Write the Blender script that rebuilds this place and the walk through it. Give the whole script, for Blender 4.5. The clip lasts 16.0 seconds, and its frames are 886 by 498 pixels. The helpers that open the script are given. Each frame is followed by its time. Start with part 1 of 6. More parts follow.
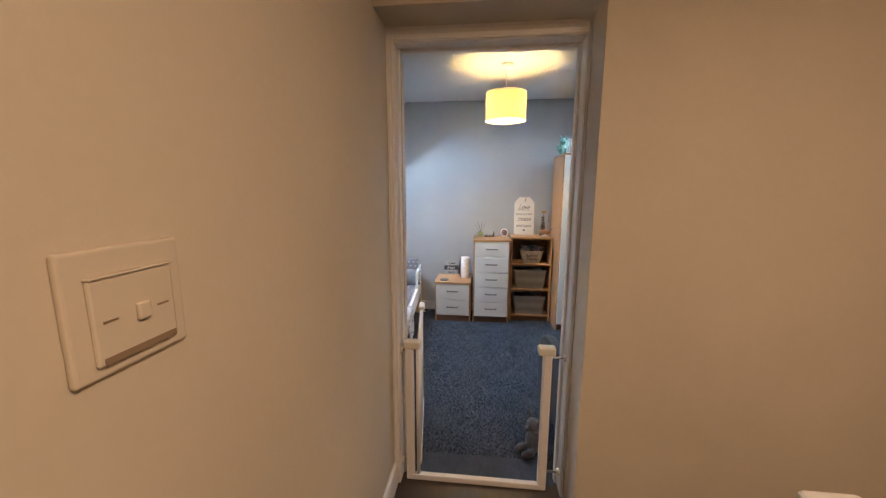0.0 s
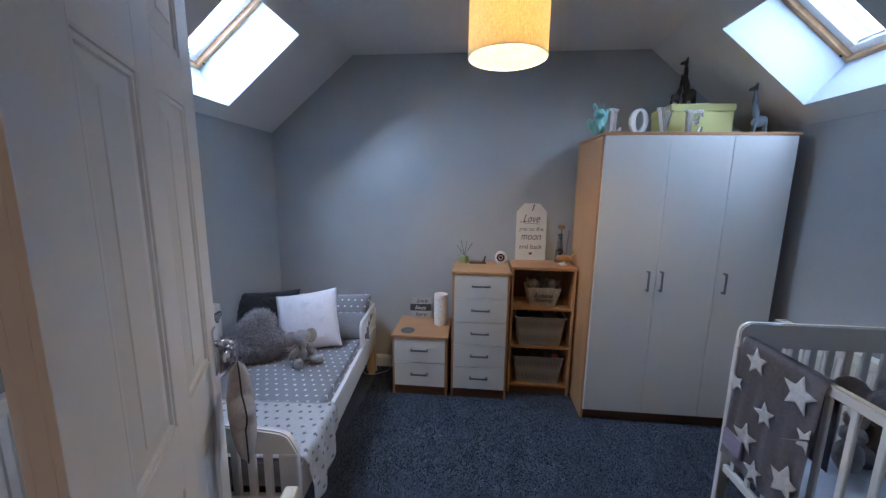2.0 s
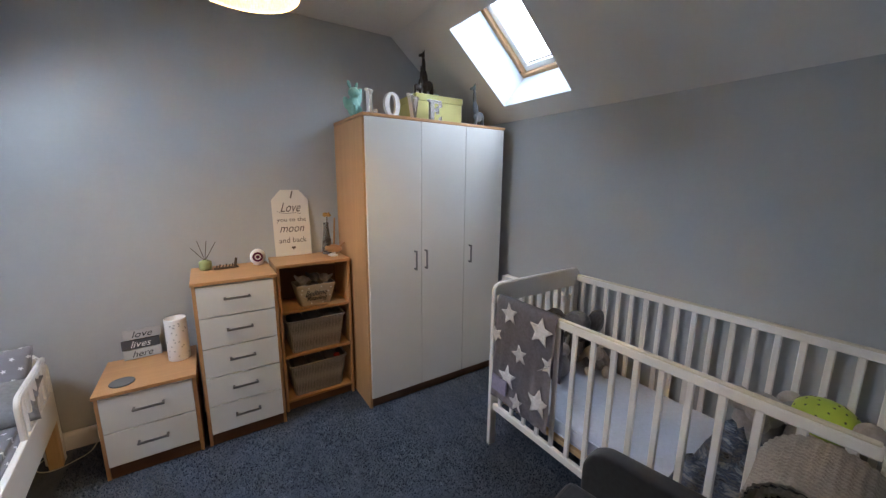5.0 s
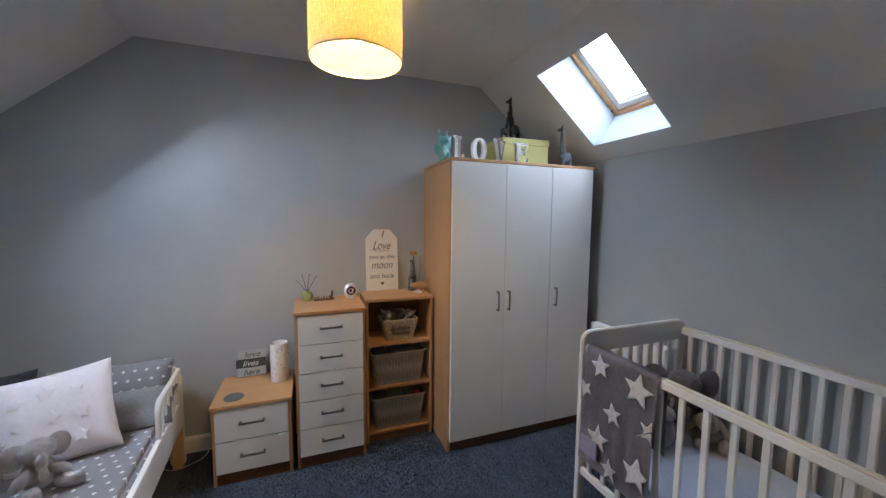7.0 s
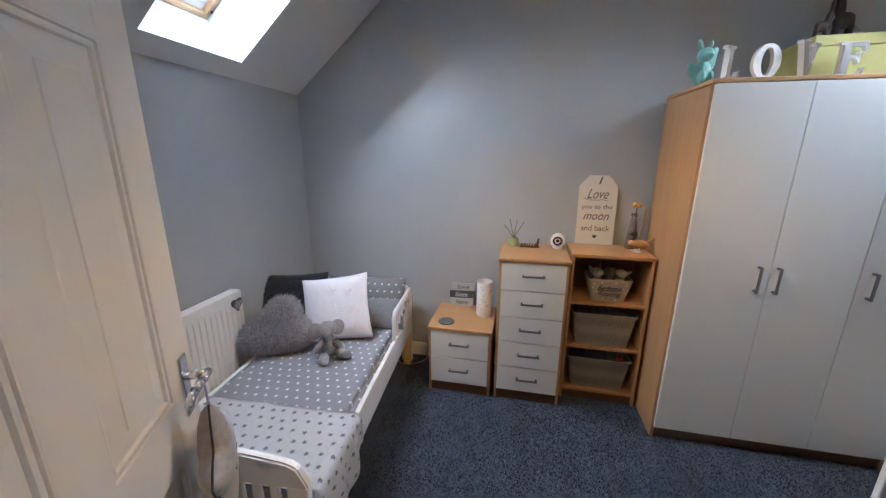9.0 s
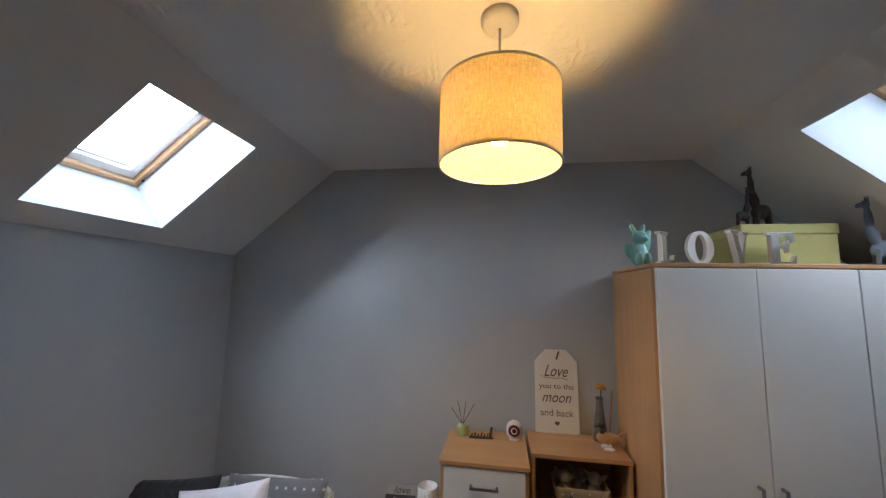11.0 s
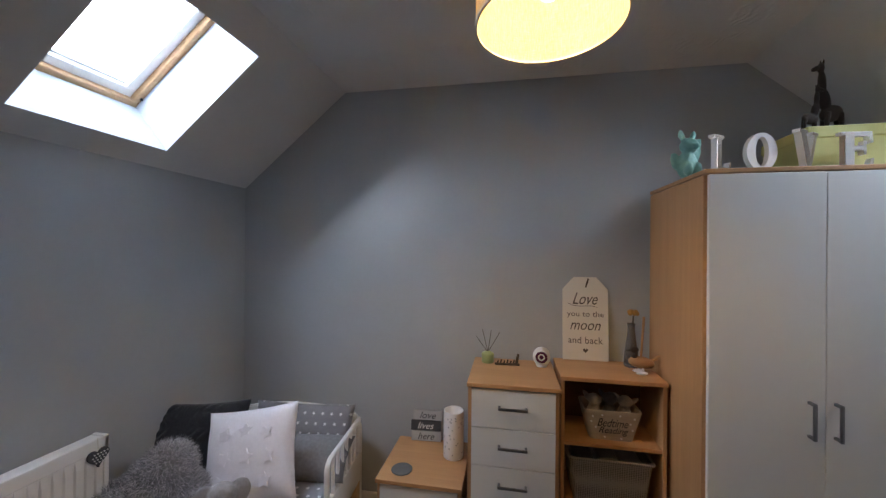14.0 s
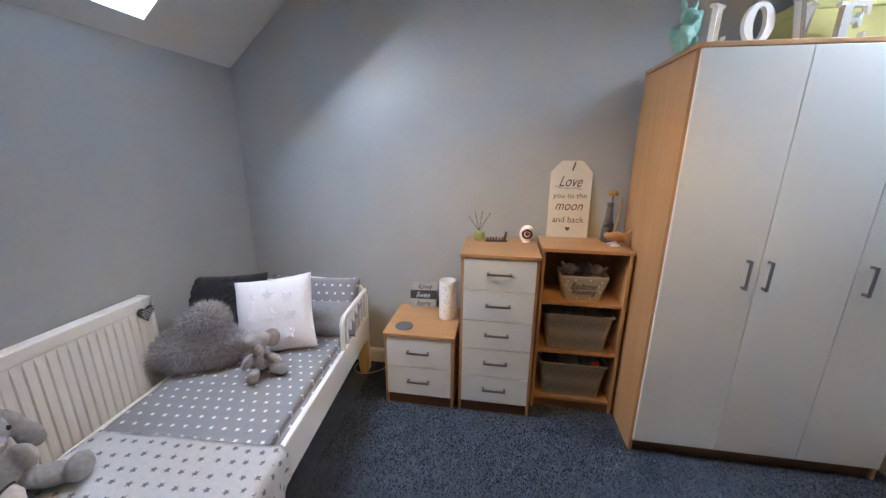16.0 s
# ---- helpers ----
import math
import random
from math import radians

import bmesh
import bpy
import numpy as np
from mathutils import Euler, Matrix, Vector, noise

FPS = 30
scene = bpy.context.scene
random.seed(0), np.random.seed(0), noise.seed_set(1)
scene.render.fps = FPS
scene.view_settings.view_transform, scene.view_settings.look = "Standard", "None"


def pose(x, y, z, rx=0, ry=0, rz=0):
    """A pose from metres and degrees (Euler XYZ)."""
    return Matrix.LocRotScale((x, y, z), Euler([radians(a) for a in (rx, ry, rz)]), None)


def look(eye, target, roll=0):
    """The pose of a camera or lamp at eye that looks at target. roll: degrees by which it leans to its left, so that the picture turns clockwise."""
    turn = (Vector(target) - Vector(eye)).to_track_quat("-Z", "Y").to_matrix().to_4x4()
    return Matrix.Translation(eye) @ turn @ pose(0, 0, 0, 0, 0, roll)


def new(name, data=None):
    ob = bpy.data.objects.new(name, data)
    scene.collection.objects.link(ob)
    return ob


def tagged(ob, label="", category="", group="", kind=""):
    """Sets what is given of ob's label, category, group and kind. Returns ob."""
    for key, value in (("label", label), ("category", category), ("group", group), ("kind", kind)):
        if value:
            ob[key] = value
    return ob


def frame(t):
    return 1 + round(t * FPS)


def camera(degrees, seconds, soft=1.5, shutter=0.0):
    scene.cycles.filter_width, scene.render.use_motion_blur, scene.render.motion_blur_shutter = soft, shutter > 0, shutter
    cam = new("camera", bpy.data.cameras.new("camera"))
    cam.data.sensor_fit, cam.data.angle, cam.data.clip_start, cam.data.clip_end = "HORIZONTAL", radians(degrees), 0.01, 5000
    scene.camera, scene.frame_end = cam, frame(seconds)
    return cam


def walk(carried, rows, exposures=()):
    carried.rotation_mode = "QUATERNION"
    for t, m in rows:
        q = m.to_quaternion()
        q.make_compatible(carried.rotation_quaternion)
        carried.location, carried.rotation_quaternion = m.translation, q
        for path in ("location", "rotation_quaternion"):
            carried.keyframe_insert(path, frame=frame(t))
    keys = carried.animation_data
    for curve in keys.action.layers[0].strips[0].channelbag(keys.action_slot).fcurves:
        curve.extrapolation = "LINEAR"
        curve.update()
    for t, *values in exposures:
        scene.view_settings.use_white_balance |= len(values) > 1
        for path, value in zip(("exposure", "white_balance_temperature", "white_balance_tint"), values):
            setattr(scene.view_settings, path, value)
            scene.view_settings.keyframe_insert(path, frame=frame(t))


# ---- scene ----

# ---------------------------------------------------------------- camera
cam = camera(101.5, 16.0, soft=1.35)
ROWS = [
    (0.0, (0.074, 0.062, 1.454), (-0.139, 2.024, 1.128), 0.13),
    (0.5, (0.106, 0.416, 1.463), (-0.012, 2.386, 1.140), 0.23),
    (1.0, (0.076, 0.792, 1.460), (-0.036, 2.764, 1.148), 0.52),
    (1.5, (0.116, 1.210, 1.476), (-0.001, 3.182, 1.158), 0.15),
    (2.0, (0.135, 1.533, 1.47), (-0.043, 3.498, 1.139), 0.8),
    (2.5, (0.126, 1.79, 1.445), (0.277, 3.756, 1.108), 0.7),
    (3.0, (0.165, 1.846, 1.411), (0.895, 3.682, 1.106), 0.9),
    (3.5, (0.101, 1.828, 1.417), (1.085, 3.531, 1.057), 0.9),
    (4.0, (0.077, 1.784, 1.437), (1.136, 3.426, 1.006), 0.8),
    (4.2, (0.08, 1.769, 1.431), (1.142, 3.406, 0.994), 0.6),
    (6.3, (0.069, 1.811, 1.445), (1.165, 3.475, 1.273), 0.2),
    (6.5, (0.047, 1.81, 1.444), (1.024, 3.547, 1.276), 0.4),
    (7.0, (0.071, 1.786, 1.451), (0.766, 3.653, 1.28), 0.5),
    (7.5, (0.059, 1.751, 1.443), (0.462, 3.696, 1.206), 0.6),
    (8.0, (0.032, 1.726, 1.432), (-0.008, 3.676, 0.991), 0.7),
    (8.5, (0.038, 1.754, 1.45), (-0.277, 3.655, 0.915), 0.6),
    (9.0, (0.086, 1.906, 1.488), (-0.319, 3.798, 0.981), 0.3),
    (9.2, (0.121, 1.993, 1.512), (-0.312, 3.894, 1.068), 0.2),
    (11.3, (0.244, 2.203, 1.676), (0.019, 4.171, 1.952), 0.7),
    (11.5, (0.228, 2.182, 1.683), (0.228, 4.163, 1.958), 0.6),
    (12.0, (0.223, 2.138, 1.682), (0.576, 4.086, 1.966), 0.4),
    (12.5, (0.216, 2.108, 1.681), (0.716, 4.024, 1.966), 0.3),
    (13.0, (0.218, 2.13, 1.663), (0.77, 4.03, 1.951), 0.3),
    (13.5, (0.195, 2.22, 1.608), (0.438, 4.193, 1.83), 0.4),
    (14.0, (0.162, 2.317, 1.503), (-0.2, 4.284, 1.508), 0.5),
    (14.5, (0.113, 2.387, 1.425), (-0.613, 4.235, 1.184), 0.4),
    (15.0, (0.098, 2.373, 1.39), (-0.792, 4.106, 0.939), 0.7),
    (15.5, (0.15, 2.288, 1.402), (-0.751, 3.997, 0.886), 0.6),
    (16.0, (0.164, 2.179, 1.419), (-0.133, 4.085, 0.89), 0.5),
]
EXPOSURES = [
    (0.0, 1.75, 5750, 12),
    (0.5, 1.65, 4950, 11),
    (1.0, 1.55, 4850, 10),
    (1.5, 1.4, 4850, 12),
    (2.0, 0.78, 5150, 14),
    (2.5, 0.7, 5400, 15),
    (3.0, 0.88, 5850, 15),
    (4.2, 1.35, 6250, 15),
    (6.4, 0.9, 6100, 15),
    (7.0, 1.02, 6000, 15),
    (9.0, 1.3, 6050, 15),
    (11.5, 0.36, 6300, 16),
    (13.0, 0.5, 6550, 16),
    (14.0, 0.5, 6250, 17),
    (15.0, 1.5, 6000, 16),
    (16.0, 1.5, 6150, 15),
]
walk(cam, [(t, look(eye, target, roll)) for t, eye, target, roll in ROWS], EXPOSURES)

# ---------------------------------------------------------------- plan (metres)
WEST, EAST, NORTH, SOUTH = -1.46, 1.978, 4.312, 1.775      # inner faces of the bedroom
CEIL = 2.425
KNEE_W, KNEE_E = -0.80, 1.292                              # where flat ceiling meets the slopes
SLOPE = math.atan2(2.425 - 1.875, 1.46 - 0.80)             # pitch of both slopes
HALL_S, HALL_E, HALL_W = -2.0, 2.4, -0.335
OPEN_L, OPEN_R, OPEN_T = -0.306, 0.468, 2.048                # clear opening in the door lining

# ---------------------------------------------------------------- world and lights
world = bpy.data.worlds.new("sky")
scene.world = world
world.use_nodes = True
sky = world.node_tree.nodes.new("ShaderNodeTexSky")
sky.sky_type, sky.sun_disc, sky.sun_elevation, sky.sun_rotation = "NISHITA", False, radians(25), radians(215)
world.node_tree.links.new(sky.outputs["Color"], world.node_tree.nodes["Background"].inputs["Color"])
world.node_tree.nodes["Background"].inputs["Strength"].default_value = 0.12

sun = new("sun", bpy.data.lights.new("sun", "SUN"))
sun.data.energy, sun.data.angle, sun.data.color = 3.2, radians(22), (0.84, 0.92, 1.0)
sun.matrix_world = look((0, 0, 0), (0.70, 1.0, -0.58))


def area_lamp(name, matrix, width, height, watts, colour, spread=180):
    lamp = new(name, bpy.data.lights.new(name, "AREA"))
    lamp.data.shape, lamp.data.size, lamp.data.size_y = "RECTANGLE", width, height
    lamp.data.energy, lamp.data.color = watts, colour
    lamp.data.spread = radians(spread)
    lamp.matrix_world = matrix
    return lamp


SKY_WATTS = {1: 12.0, -1: 23}                                 # east and west roof windows
SKY_TINT = (0.76, 0.88, 1.0)
# landing ceiling lamp, behind and beside the walker
area_lamp("landing_lamp", look((0.9, -0.3, 2.40), (0.9, -0.299, 0)), 0.35, 0.35, 10.5, (1.0, 0.63, 0.37))


# ---------------------------------------------------------------- material kit
def material(name, colour, rough=0.6, metal=0.0, spec=0.5):
    m = bpy.data.materials.new(name)
    m.use_nodes = True
    b = m.node_tree.nodes["Principled BSDF"]
    b.inputs["Base Color"].default_value = (*colour, 1)
    b.inputs["Roughness"].default_value, b.inputs["Metallic"].default_value = rough, metal
    b.inputs["Specular IOR Level"].default_value = spec
    return m


def node(m, kind, **sets):
    n = m.node_tree.nodes.new(kind)
    for key, value in sets.items():
        n.inputs[key.replace("_", " ")].default_value = value
    return n


def link(m, a, b):
    m.node_tree.links.new(a, b)


def bsdf(m):
    return m.node_tree.nodes["Principled BSDF"]


def coords(m, scale=(1, 1, 1)):
    t = node(m, "ShaderNodeTexCoord")
    p = node(m, "ShaderNodeMapping", Scale=scale)
    link(m, t.outputs["Object"], p.inputs["Vector"])
    return p.outputs["Vector"]


def noise_tex(m, scale, detail=4.0, stretch=(1, 1, 1), rough=0.5):
    n = node(m, "ShaderNodeTexNoise", Scale=scale, Detail=detail, Roughness=rough)
    link(m, coords(m, stretch), n.inputs["Vector"])
    return n.outputs["Fac"]


def ramp(m, fac, stops):
    r = node(m, "ShaderNodeValToRGB")
    e = r.color_ramp.elements
    while len(e) < len(stops):
        e.new(0.5)
    for one, (at, colour) in zip(e, stops):
        one.position, one.color = at, (*colour, 1)
    link(m, fac, r.inputs["Fac"])
    return r.outputs["Color"]


def mixed(m, fac, a, b, blend="MIX"):
    x = m.node_tree.nodes.new("ShaderNodeMix")
    x.data_type, x.blend_type = "RGBA", blend
    for value, socket in ((fac, x.inputs[0]), (a, x.inputs[6]), (b, x.inputs[7])):
        if isinstance(value, (int, float)):
            socket.default_value = value
        elif isinstance(value, tuple):
            socket.default_value = (*value, 1)
        else:
            link(m, value, socket)
    return x.outputs[2]


def bump(m, height, strength, distance):
    b = node(m, "ShaderNodeBump", Strength=strength, Distance=distance)
    link(m, height, b.inputs["Height"])
    link(m, b.outputs["Normal"], bsdf(m).inputs["Normal"])
    return b


def shade_colour(m, out):
    link(m, out, bsdf(m).inputs["Base Color"])


def paint(name, colour, rough=0.75, vary=0.05, grain=260, depth=0.0006):
    m = material(name, colour, rough, spec=0.3)
    lo = tuple(c * (1 - vary) for c in colour)
    hi = tuple(min(1, c * (1 + vary)) for c in colour)
    broad = ramp(m, noise_tex(m, 1.7, 3), [(0.3, lo), (0.7, hi)])
    fine = ramp(m, noise_tex(m, 45, 3), [(0.3, tuple(1 - vary * 0.5 for _ in colour)), (0.7, (1, 1, 1))])
    shade_colour(m, mixed(m, 1.0, broad, fine, "MULTIPLY"))
    bump(m, noise_tex(m, grain, 3), 0.35, depth)
    return m


def timber(name, dark, light, grain=(1, 1, 14), rough=0.45, scale=22):
    m = material(name, light, rough)
    inv = tuple(1.0 / g for g in grain)
    n = noise_tex(m, scale, 6, inv, 0.6)
    fine = noise_tex(m, scale * 6, 4, inv, 0.6)
    base = ramp(m, n, [(0.25, dark), (0.75, light)])
    shade_colour(m, mixed(m, 1.0, base, ramp(m, fine, [(0.3, (0.93, 0.92, 0.91)), (0.65, (1, 1, 1))]), "MULTIPLY"))
    bump(m, fine, 0.15, 0.0004)
    return m


def cloth(name, colour, rough=0.95, weave=900, depth=0.0008, vary=0.12):
    m = material(name, colour, rough, spec=0.15)
    bsdf(m).inputs["Sheen Weight"].default_value = 0.25
    lo = tuple(c * (1 - vary) for c in colour)
    hi = tuple(min(1, c * (1 + vary)) for c in colour)
    n = ramp(m, noise_tex(m, 60, 4), [(0.3, lo), (0.7, hi)])
    shade_colour(m, mixed(m, 1.0, n, ramp(m, noise_tex(m, weave, 2), [(0.3, (0.85, 0.85, 0.85)), (0.7, (1, 1, 1))]), "MULTIPLY"))
    bump(m, noise_tex(m, weave, 2), 0.5, depth)
    return m


def maths(m, op, a, b=None, c=None):
    n = m.node_tree.nodes.new("ShaderNodeMath")
    n.operation = op
    for value, socket in zip((a, b, c), n.inputs):
        if value is None:
            continue
        if isinstance(value, (int, float)):
            socket.default_value = value
        else:
            link(m, value, socket)
    return n.outputs[0]


def star_mask(m, pitch, size, axes="XY", jitter=0.0):
    """1 inside printed five-pointed stars, staggered on a grid of the given pitch."""
    t = node(m, "ShaderNodeTexCoord")
    s = node(m, "ShaderNodeSeparateXYZ")
    link(m, t.outputs["Object"], s.inputs[0])
    u = maths(m, "DIVIDE", s.outputs[axes[0]], pitch)
    v = maths(m, "DIVIDE", s.outputs[axes[1]], pitch)
    row = maths(m, "FLOOR", v)
    u = maths(m, "ADD", u, maths(m, "MULTIPLY", maths(m, "MODULO", row, 2.0), 0.5))
    px = maths(m, "SUBTRACT", maths(m, "FRACT", u), 0.5)
    py = maths(m, "SUBTRACT", maths(m, "FRACT", v), 0.5)
    cell = node(m, "ShaderNodeCombineXYZ")
    link(m, maths(m, "FLOOR", u), cell.inputs[0])
    link(m, row, cell.inputs[1])
    w = node(m, "ShaderNodeTexWhiteNoise")
    link(m, cell.outputs[0], w.inputs["Vector"])
    spin = maths(m, "MULTIPLY", w.outputs["Value"], 6.283)
    if jitter:
        sc = node(m, "ShaderNodeSeparateColor")
        link(m, w.outputs["Color"], sc.inputs[0])
        px = maths(m, "ADD", px, maths(m, "MULTIPLY", maths(m, "SUBTRACT", sc.outputs[0], 0.5), jitter))
        py = maths(m, "ADD", py, maths(m, "MULTIPLY", maths(m, "SUBTRACT", sc.outputs[1], 0.5), jitter))
    r = maths(m, "SQRT", maths(m, "ADD", maths(m, "MULTIPLY", px, px), maths(m, "MULTIPLY", py, py)))
    angle = maths(m, "ADD", maths(m, "ARCTAN2", py, px), spin)
    turn = maths(m, "FRACT", maths(m, "DIVIDE", angle, 2 * math.pi / 5))
    fold = maths(m, "MULTIPLY", maths(m, "ABSOLUTE", maths(m, "SUBTRACT", turn, 0.5)), 2 * math.pi / 5)
    big, small = size, size * 0.45
    tip = Vector((big, 0))
    dent = Vector((small * math.cos(math.pi / 5), small * math.sin(math.pi / 5)))
    along = dent - tip
    normal = Vector((-along.y, along.x)).normalized()
    if normal.dot(tip) < 0:
        normal = -normal
    reach = normal.dot(tip)
    d = maths(m, "ADD", maths(m, "MULTIPLY", maths(m, "MULTIPLY", r, maths(m, "COSINE", fold)), normal.x),
              maths(m, "MULTIPLY", maths(m, "MULTIPLY", r, maths(m, "SINE", fold)), normal.y))
    return maths(m, "LESS_THAN", d, reach)


def printed(name, ground, ink, pitch, size, axes="XY", jitter=0.0):
    m = cloth(name, ground, vary=0.05)
    old = bsdf(m).inputs["Base Color"].links[0].from_socket
    shade_colour(m, mixed(m, star_mask(m, pitch, size, axes, jitter), old, ink))
    return m


# ---------------------------------------------------------------- materials
M_WALL = paint("grey_wall_paint", (0.42, 0.44, 0.455), 0.8)
# white shaft plaster, darkened and blued in colour to tame the daylight on it
M_REVEAL = paint("shaft_paint_darkened", (0.44, 0.48, 0.52), 0.8, 0.04, 90, 0.001)
M_CEIL = paint("ceiling_paint", (0.72, 0.72, 0.71), 0.85, 0.04, 90, 0.001)
M_HALL = paint("landing_wall_paint", (0.62, 0.56, 0.44), 0.8)
M_GLOSS = paint("white_gloss_paint", (0.78, 0.76, 0.72), 0.35, 0.04, 120, 0.0004)
M_DOOR = paint("door_paint", (0.76, 0.73, 0.69), 0.38, 0.012, 160, 0.0002)
M_WHITE = paint("white_lacquer", (0.80, 0.79, 0.76), 0.35, 0.03, 200, 0.0003)
M_FOIL = paint("white_laminate", (0.72, 0.715, 0.69), 0.42, 0.02, 500, 0.0002)
M_RAD = paint("radiator_enamel", (0.80, 0.79, 0.77), 0.35, 0.02, 300, 0.0002)
M_BEECH = timber("beech_laminate", (0.44, 0.235, 0.100), (0.53, 0.295, 0.132), (1, 1, 16), 0.42)
M_BEECH_X = timber("beech_laminate_across", (0.44, 0.235, 0.100), (0.53, 0.295, 0.132), (16, 1, 1), 0.42)
M_PLINTH = timber("plinth_laminate", (0.13, 0.06, 0.03), (0.20, 0.10, 0.05), (16, 1, 1), 0.5)
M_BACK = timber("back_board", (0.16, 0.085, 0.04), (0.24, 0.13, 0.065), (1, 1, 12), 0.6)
M_PINE = timber("pine", (0.55, 0.36, 0.17), (0.70, 0.50, 0.27), (1, 1, 12), 0.5)
M_PINE_Y = timber("varnished_pine", (0.42, 0.24, 0.11), (0.60, 0.38, 0.20), (1, 12, 1), 0.4)
M_DARKFLOOR = timber("dark_floor", (0.035, 0.026, 0.02), (0.07, 0.05, 0.04), (1, 12, 1), 0.45)
M_CHROME = material("chrome", (0.72, 0.72, 0.72), 0.16, 1.0)
M_NICKEL = material("brushed_nickel", (0.27, 0.27, 0.275), 0.35, 1.0)
# brown for the slot's painted shade and the thermostat's scale marks
M_VENT = material("brown_slot_shade_and_marks", (0.26, 0.19, 0.12), 0.6)
M_BLACK = material("black_void", (0.01, 0.01, 0.01), 0.8)
M_RUBBER = cloth("charcoal_fabric", (0.030, 0.033, 0.038), 0.95, 700, 0.0006)


def carpet_material(name, lo, mid, hi):
    m = material(name, mid, 1.0, spec=0.05)
    bsdf(m).inputs["Sheen Weight"].default_value = 0.3
    tuft = noise_tex(m, 210, 3, (1, 1, 1), 0.7)
    patch = noise_tex(m, 9.0, 6, (1, 0.5, 1), 0.7)
    streak = noise_tex(m, 26, 3, (1.6, 0.5, 1), 0.6)
    c = ramp(m, tuft, [(0.32, lo), (0.5, mid), (0.7, hi)])
    c = mixed(m, 1.0, c, ramp(m, patch, [(0.35, (0.72, 0.73, 0.75)), (0.65, (1, 1, 1))]), "MULTIPLY")
    c = mixed(m, 1.0, c, ramp(m, streak, [(0.35, (0.75, 0.76, 0.78)), (0.62, (1, 1, 1))]), "MULTIPLY")
    shade_colour(m, c)
    bump(m, tuft, 0.6, 0.003)
    return m


M_CARPET = carpet_material("blue_carpet", (0.044, 0.055, 0.078), (0.062, 0.078, 0.108), (0.090, 0.111, 0.149))
M_PILE = material("blue_carpet_pile", (0.12, 0.15, 0.20), 1.0, spec=0.05)
geo = node(M_PILE, "ShaderNodeNewGeometry")
shade_colour(M_PILE, mixed(M_PILE, 1.0, ramp(M_PILE, geo.outputs["Random Per Island"], [(0.0, (0.044, 0.055, 0.078)), (0.6, (0.076, 0.095, 0.131)), (1.0, (0.135, 0.164, 0.215))]),
                     ramp(M_PILE, noise_tex(M_PILE, 9.0, 6, (1, 0.5, 1), 0.7), [(0.36, (0.50, 0.51, 0.54)), (0.64, (1, 1, 1))]), "MULTIPLY"))

# artex swirls on the flat ceiling
M_CEILFLAT = paint("swirled_ceiling_paint", (0.74, 0.73, 0.71), 0.8, 0.03, 90, 0.001)
wave = node(M_CEILFLAT, "ShaderNodeTexWave", Scale=7.0, Distortion=14.0, Detail=4.0, Detail_Scale=1.6)
link(M_CEILFLAT, coords(M_CEILFLAT), wave.inputs["Vector"])
gate = ramp(M_CEILFLAT, noise_tex(M_CEILFLAT, 5.5, 3), [(0.52, (0, 0, 0)), (0.62, (1, 1, 1))])
bump(M_CEILFLAT, mixed(M_CEILFLAT, 1.0, wave.outputs["Fac"], gate, "MULTIPLY"), 0.55, 0.004)

M_SHEET = printed("star_sheet", (0.235, 0.235, 0.255), (0.72, 0.72, 0.74), 0.051, 0.215, "XY")
M_PILLOWSTAR = printed("star_pillowcase", (0.23, 0.23, 0.25), (0.70, 0.70, 0.72), 0.048, 0.21, "XZ")
M_THROW = printed("white_star_throw", (0.90, 0.90, 0.91), (0.26, 0.27, 0.30), 0.052, 0.25, "XY", 0.25)
M_THROW_SIDE = printed("white_star_throw_side", (0.90, 0.90, 0.91), (0.26, 0.27, 0.30), 0.052, 0.25, "YZ", 0.25)
M_COTBLANKET = cloth("grey_fleece", (0.30, 0.28, 0.31), 1.0, 500, 0.002)
M_STARWHITE = cloth("white_fleece", (0.70, 0.68, 0.68), 1.0, 500, 0.002)
M_LILAC = cloth("lilac_satin", (0.33, 0.30, 0.42), 0.6, 700, 0.0005)
M_WHITECUSHION = cloth("white_cushion", (0.84, 0.82, 0.87), 0.95, 500, 0.0010, 0.03)
M_CHARCOAL = cloth("charcoal_knit", (0.030, 0.032, 0.038), 1.0, 220, 0.004)
M_GREYPILLOW = cloth("grey_pillow", (0.22, 0.225, 0.24), 0.95)
M_FUR = cloth("grey_fur", (0.34, 0.335, 0.35), 1.0, 300, 0.004, 0.25)
M_FURTIP = material("grey_fur_tips", (0.3, 0.3, 0.31), 1.0, spec=0.1)
shade_colour(M_FURTIP, ramp(M_FURTIP, node(M_FURTIP, "ShaderNodeNewGeometry").outputs["Random Per Island"], [(0.0, (0.24, 0.235, 0.25)), (0.6, (0.47, 0.46, 0.485)), (1.0, (0.70, 0.69, 0.71))]))
M_PLUSH = cloth("grey_plush", (0.36, 0.35, 0.355), 1.0, 420, 0.003)
M_PLUSHDARK = cloth("dark_grey_plush", (0.12, 0.117, 0.125), 1.0, 420, 0.003)
M_PLUSHPALE = cloth("pale_beige_plush", (0.46, 0.42, 0.38), 1.0, 420, 0.003)
M_COTSHEET = cloth("pale_blue_sheet", (0.60, 0.65, 0.76), 0.95, 700, 0.0006, 0.05)
M_KNIT = cloth("taupe_knit", (0.52, 0.48, 0.43), 1.0, 260, 0.004)
M_TEALCUSHION = cloth("pale_teal_cushion", (0.35, 0.47, 0.46), 0.95)
M_BASKET = material("grey_rattan_plastic", (0.20, 0.18, 0.165), 0.5)
M_GLASS = material("glass", (1, 1, 1), 0.02)
bsdf(M_GLASS).inputs["Transmission Weight"].default_value = 1.0
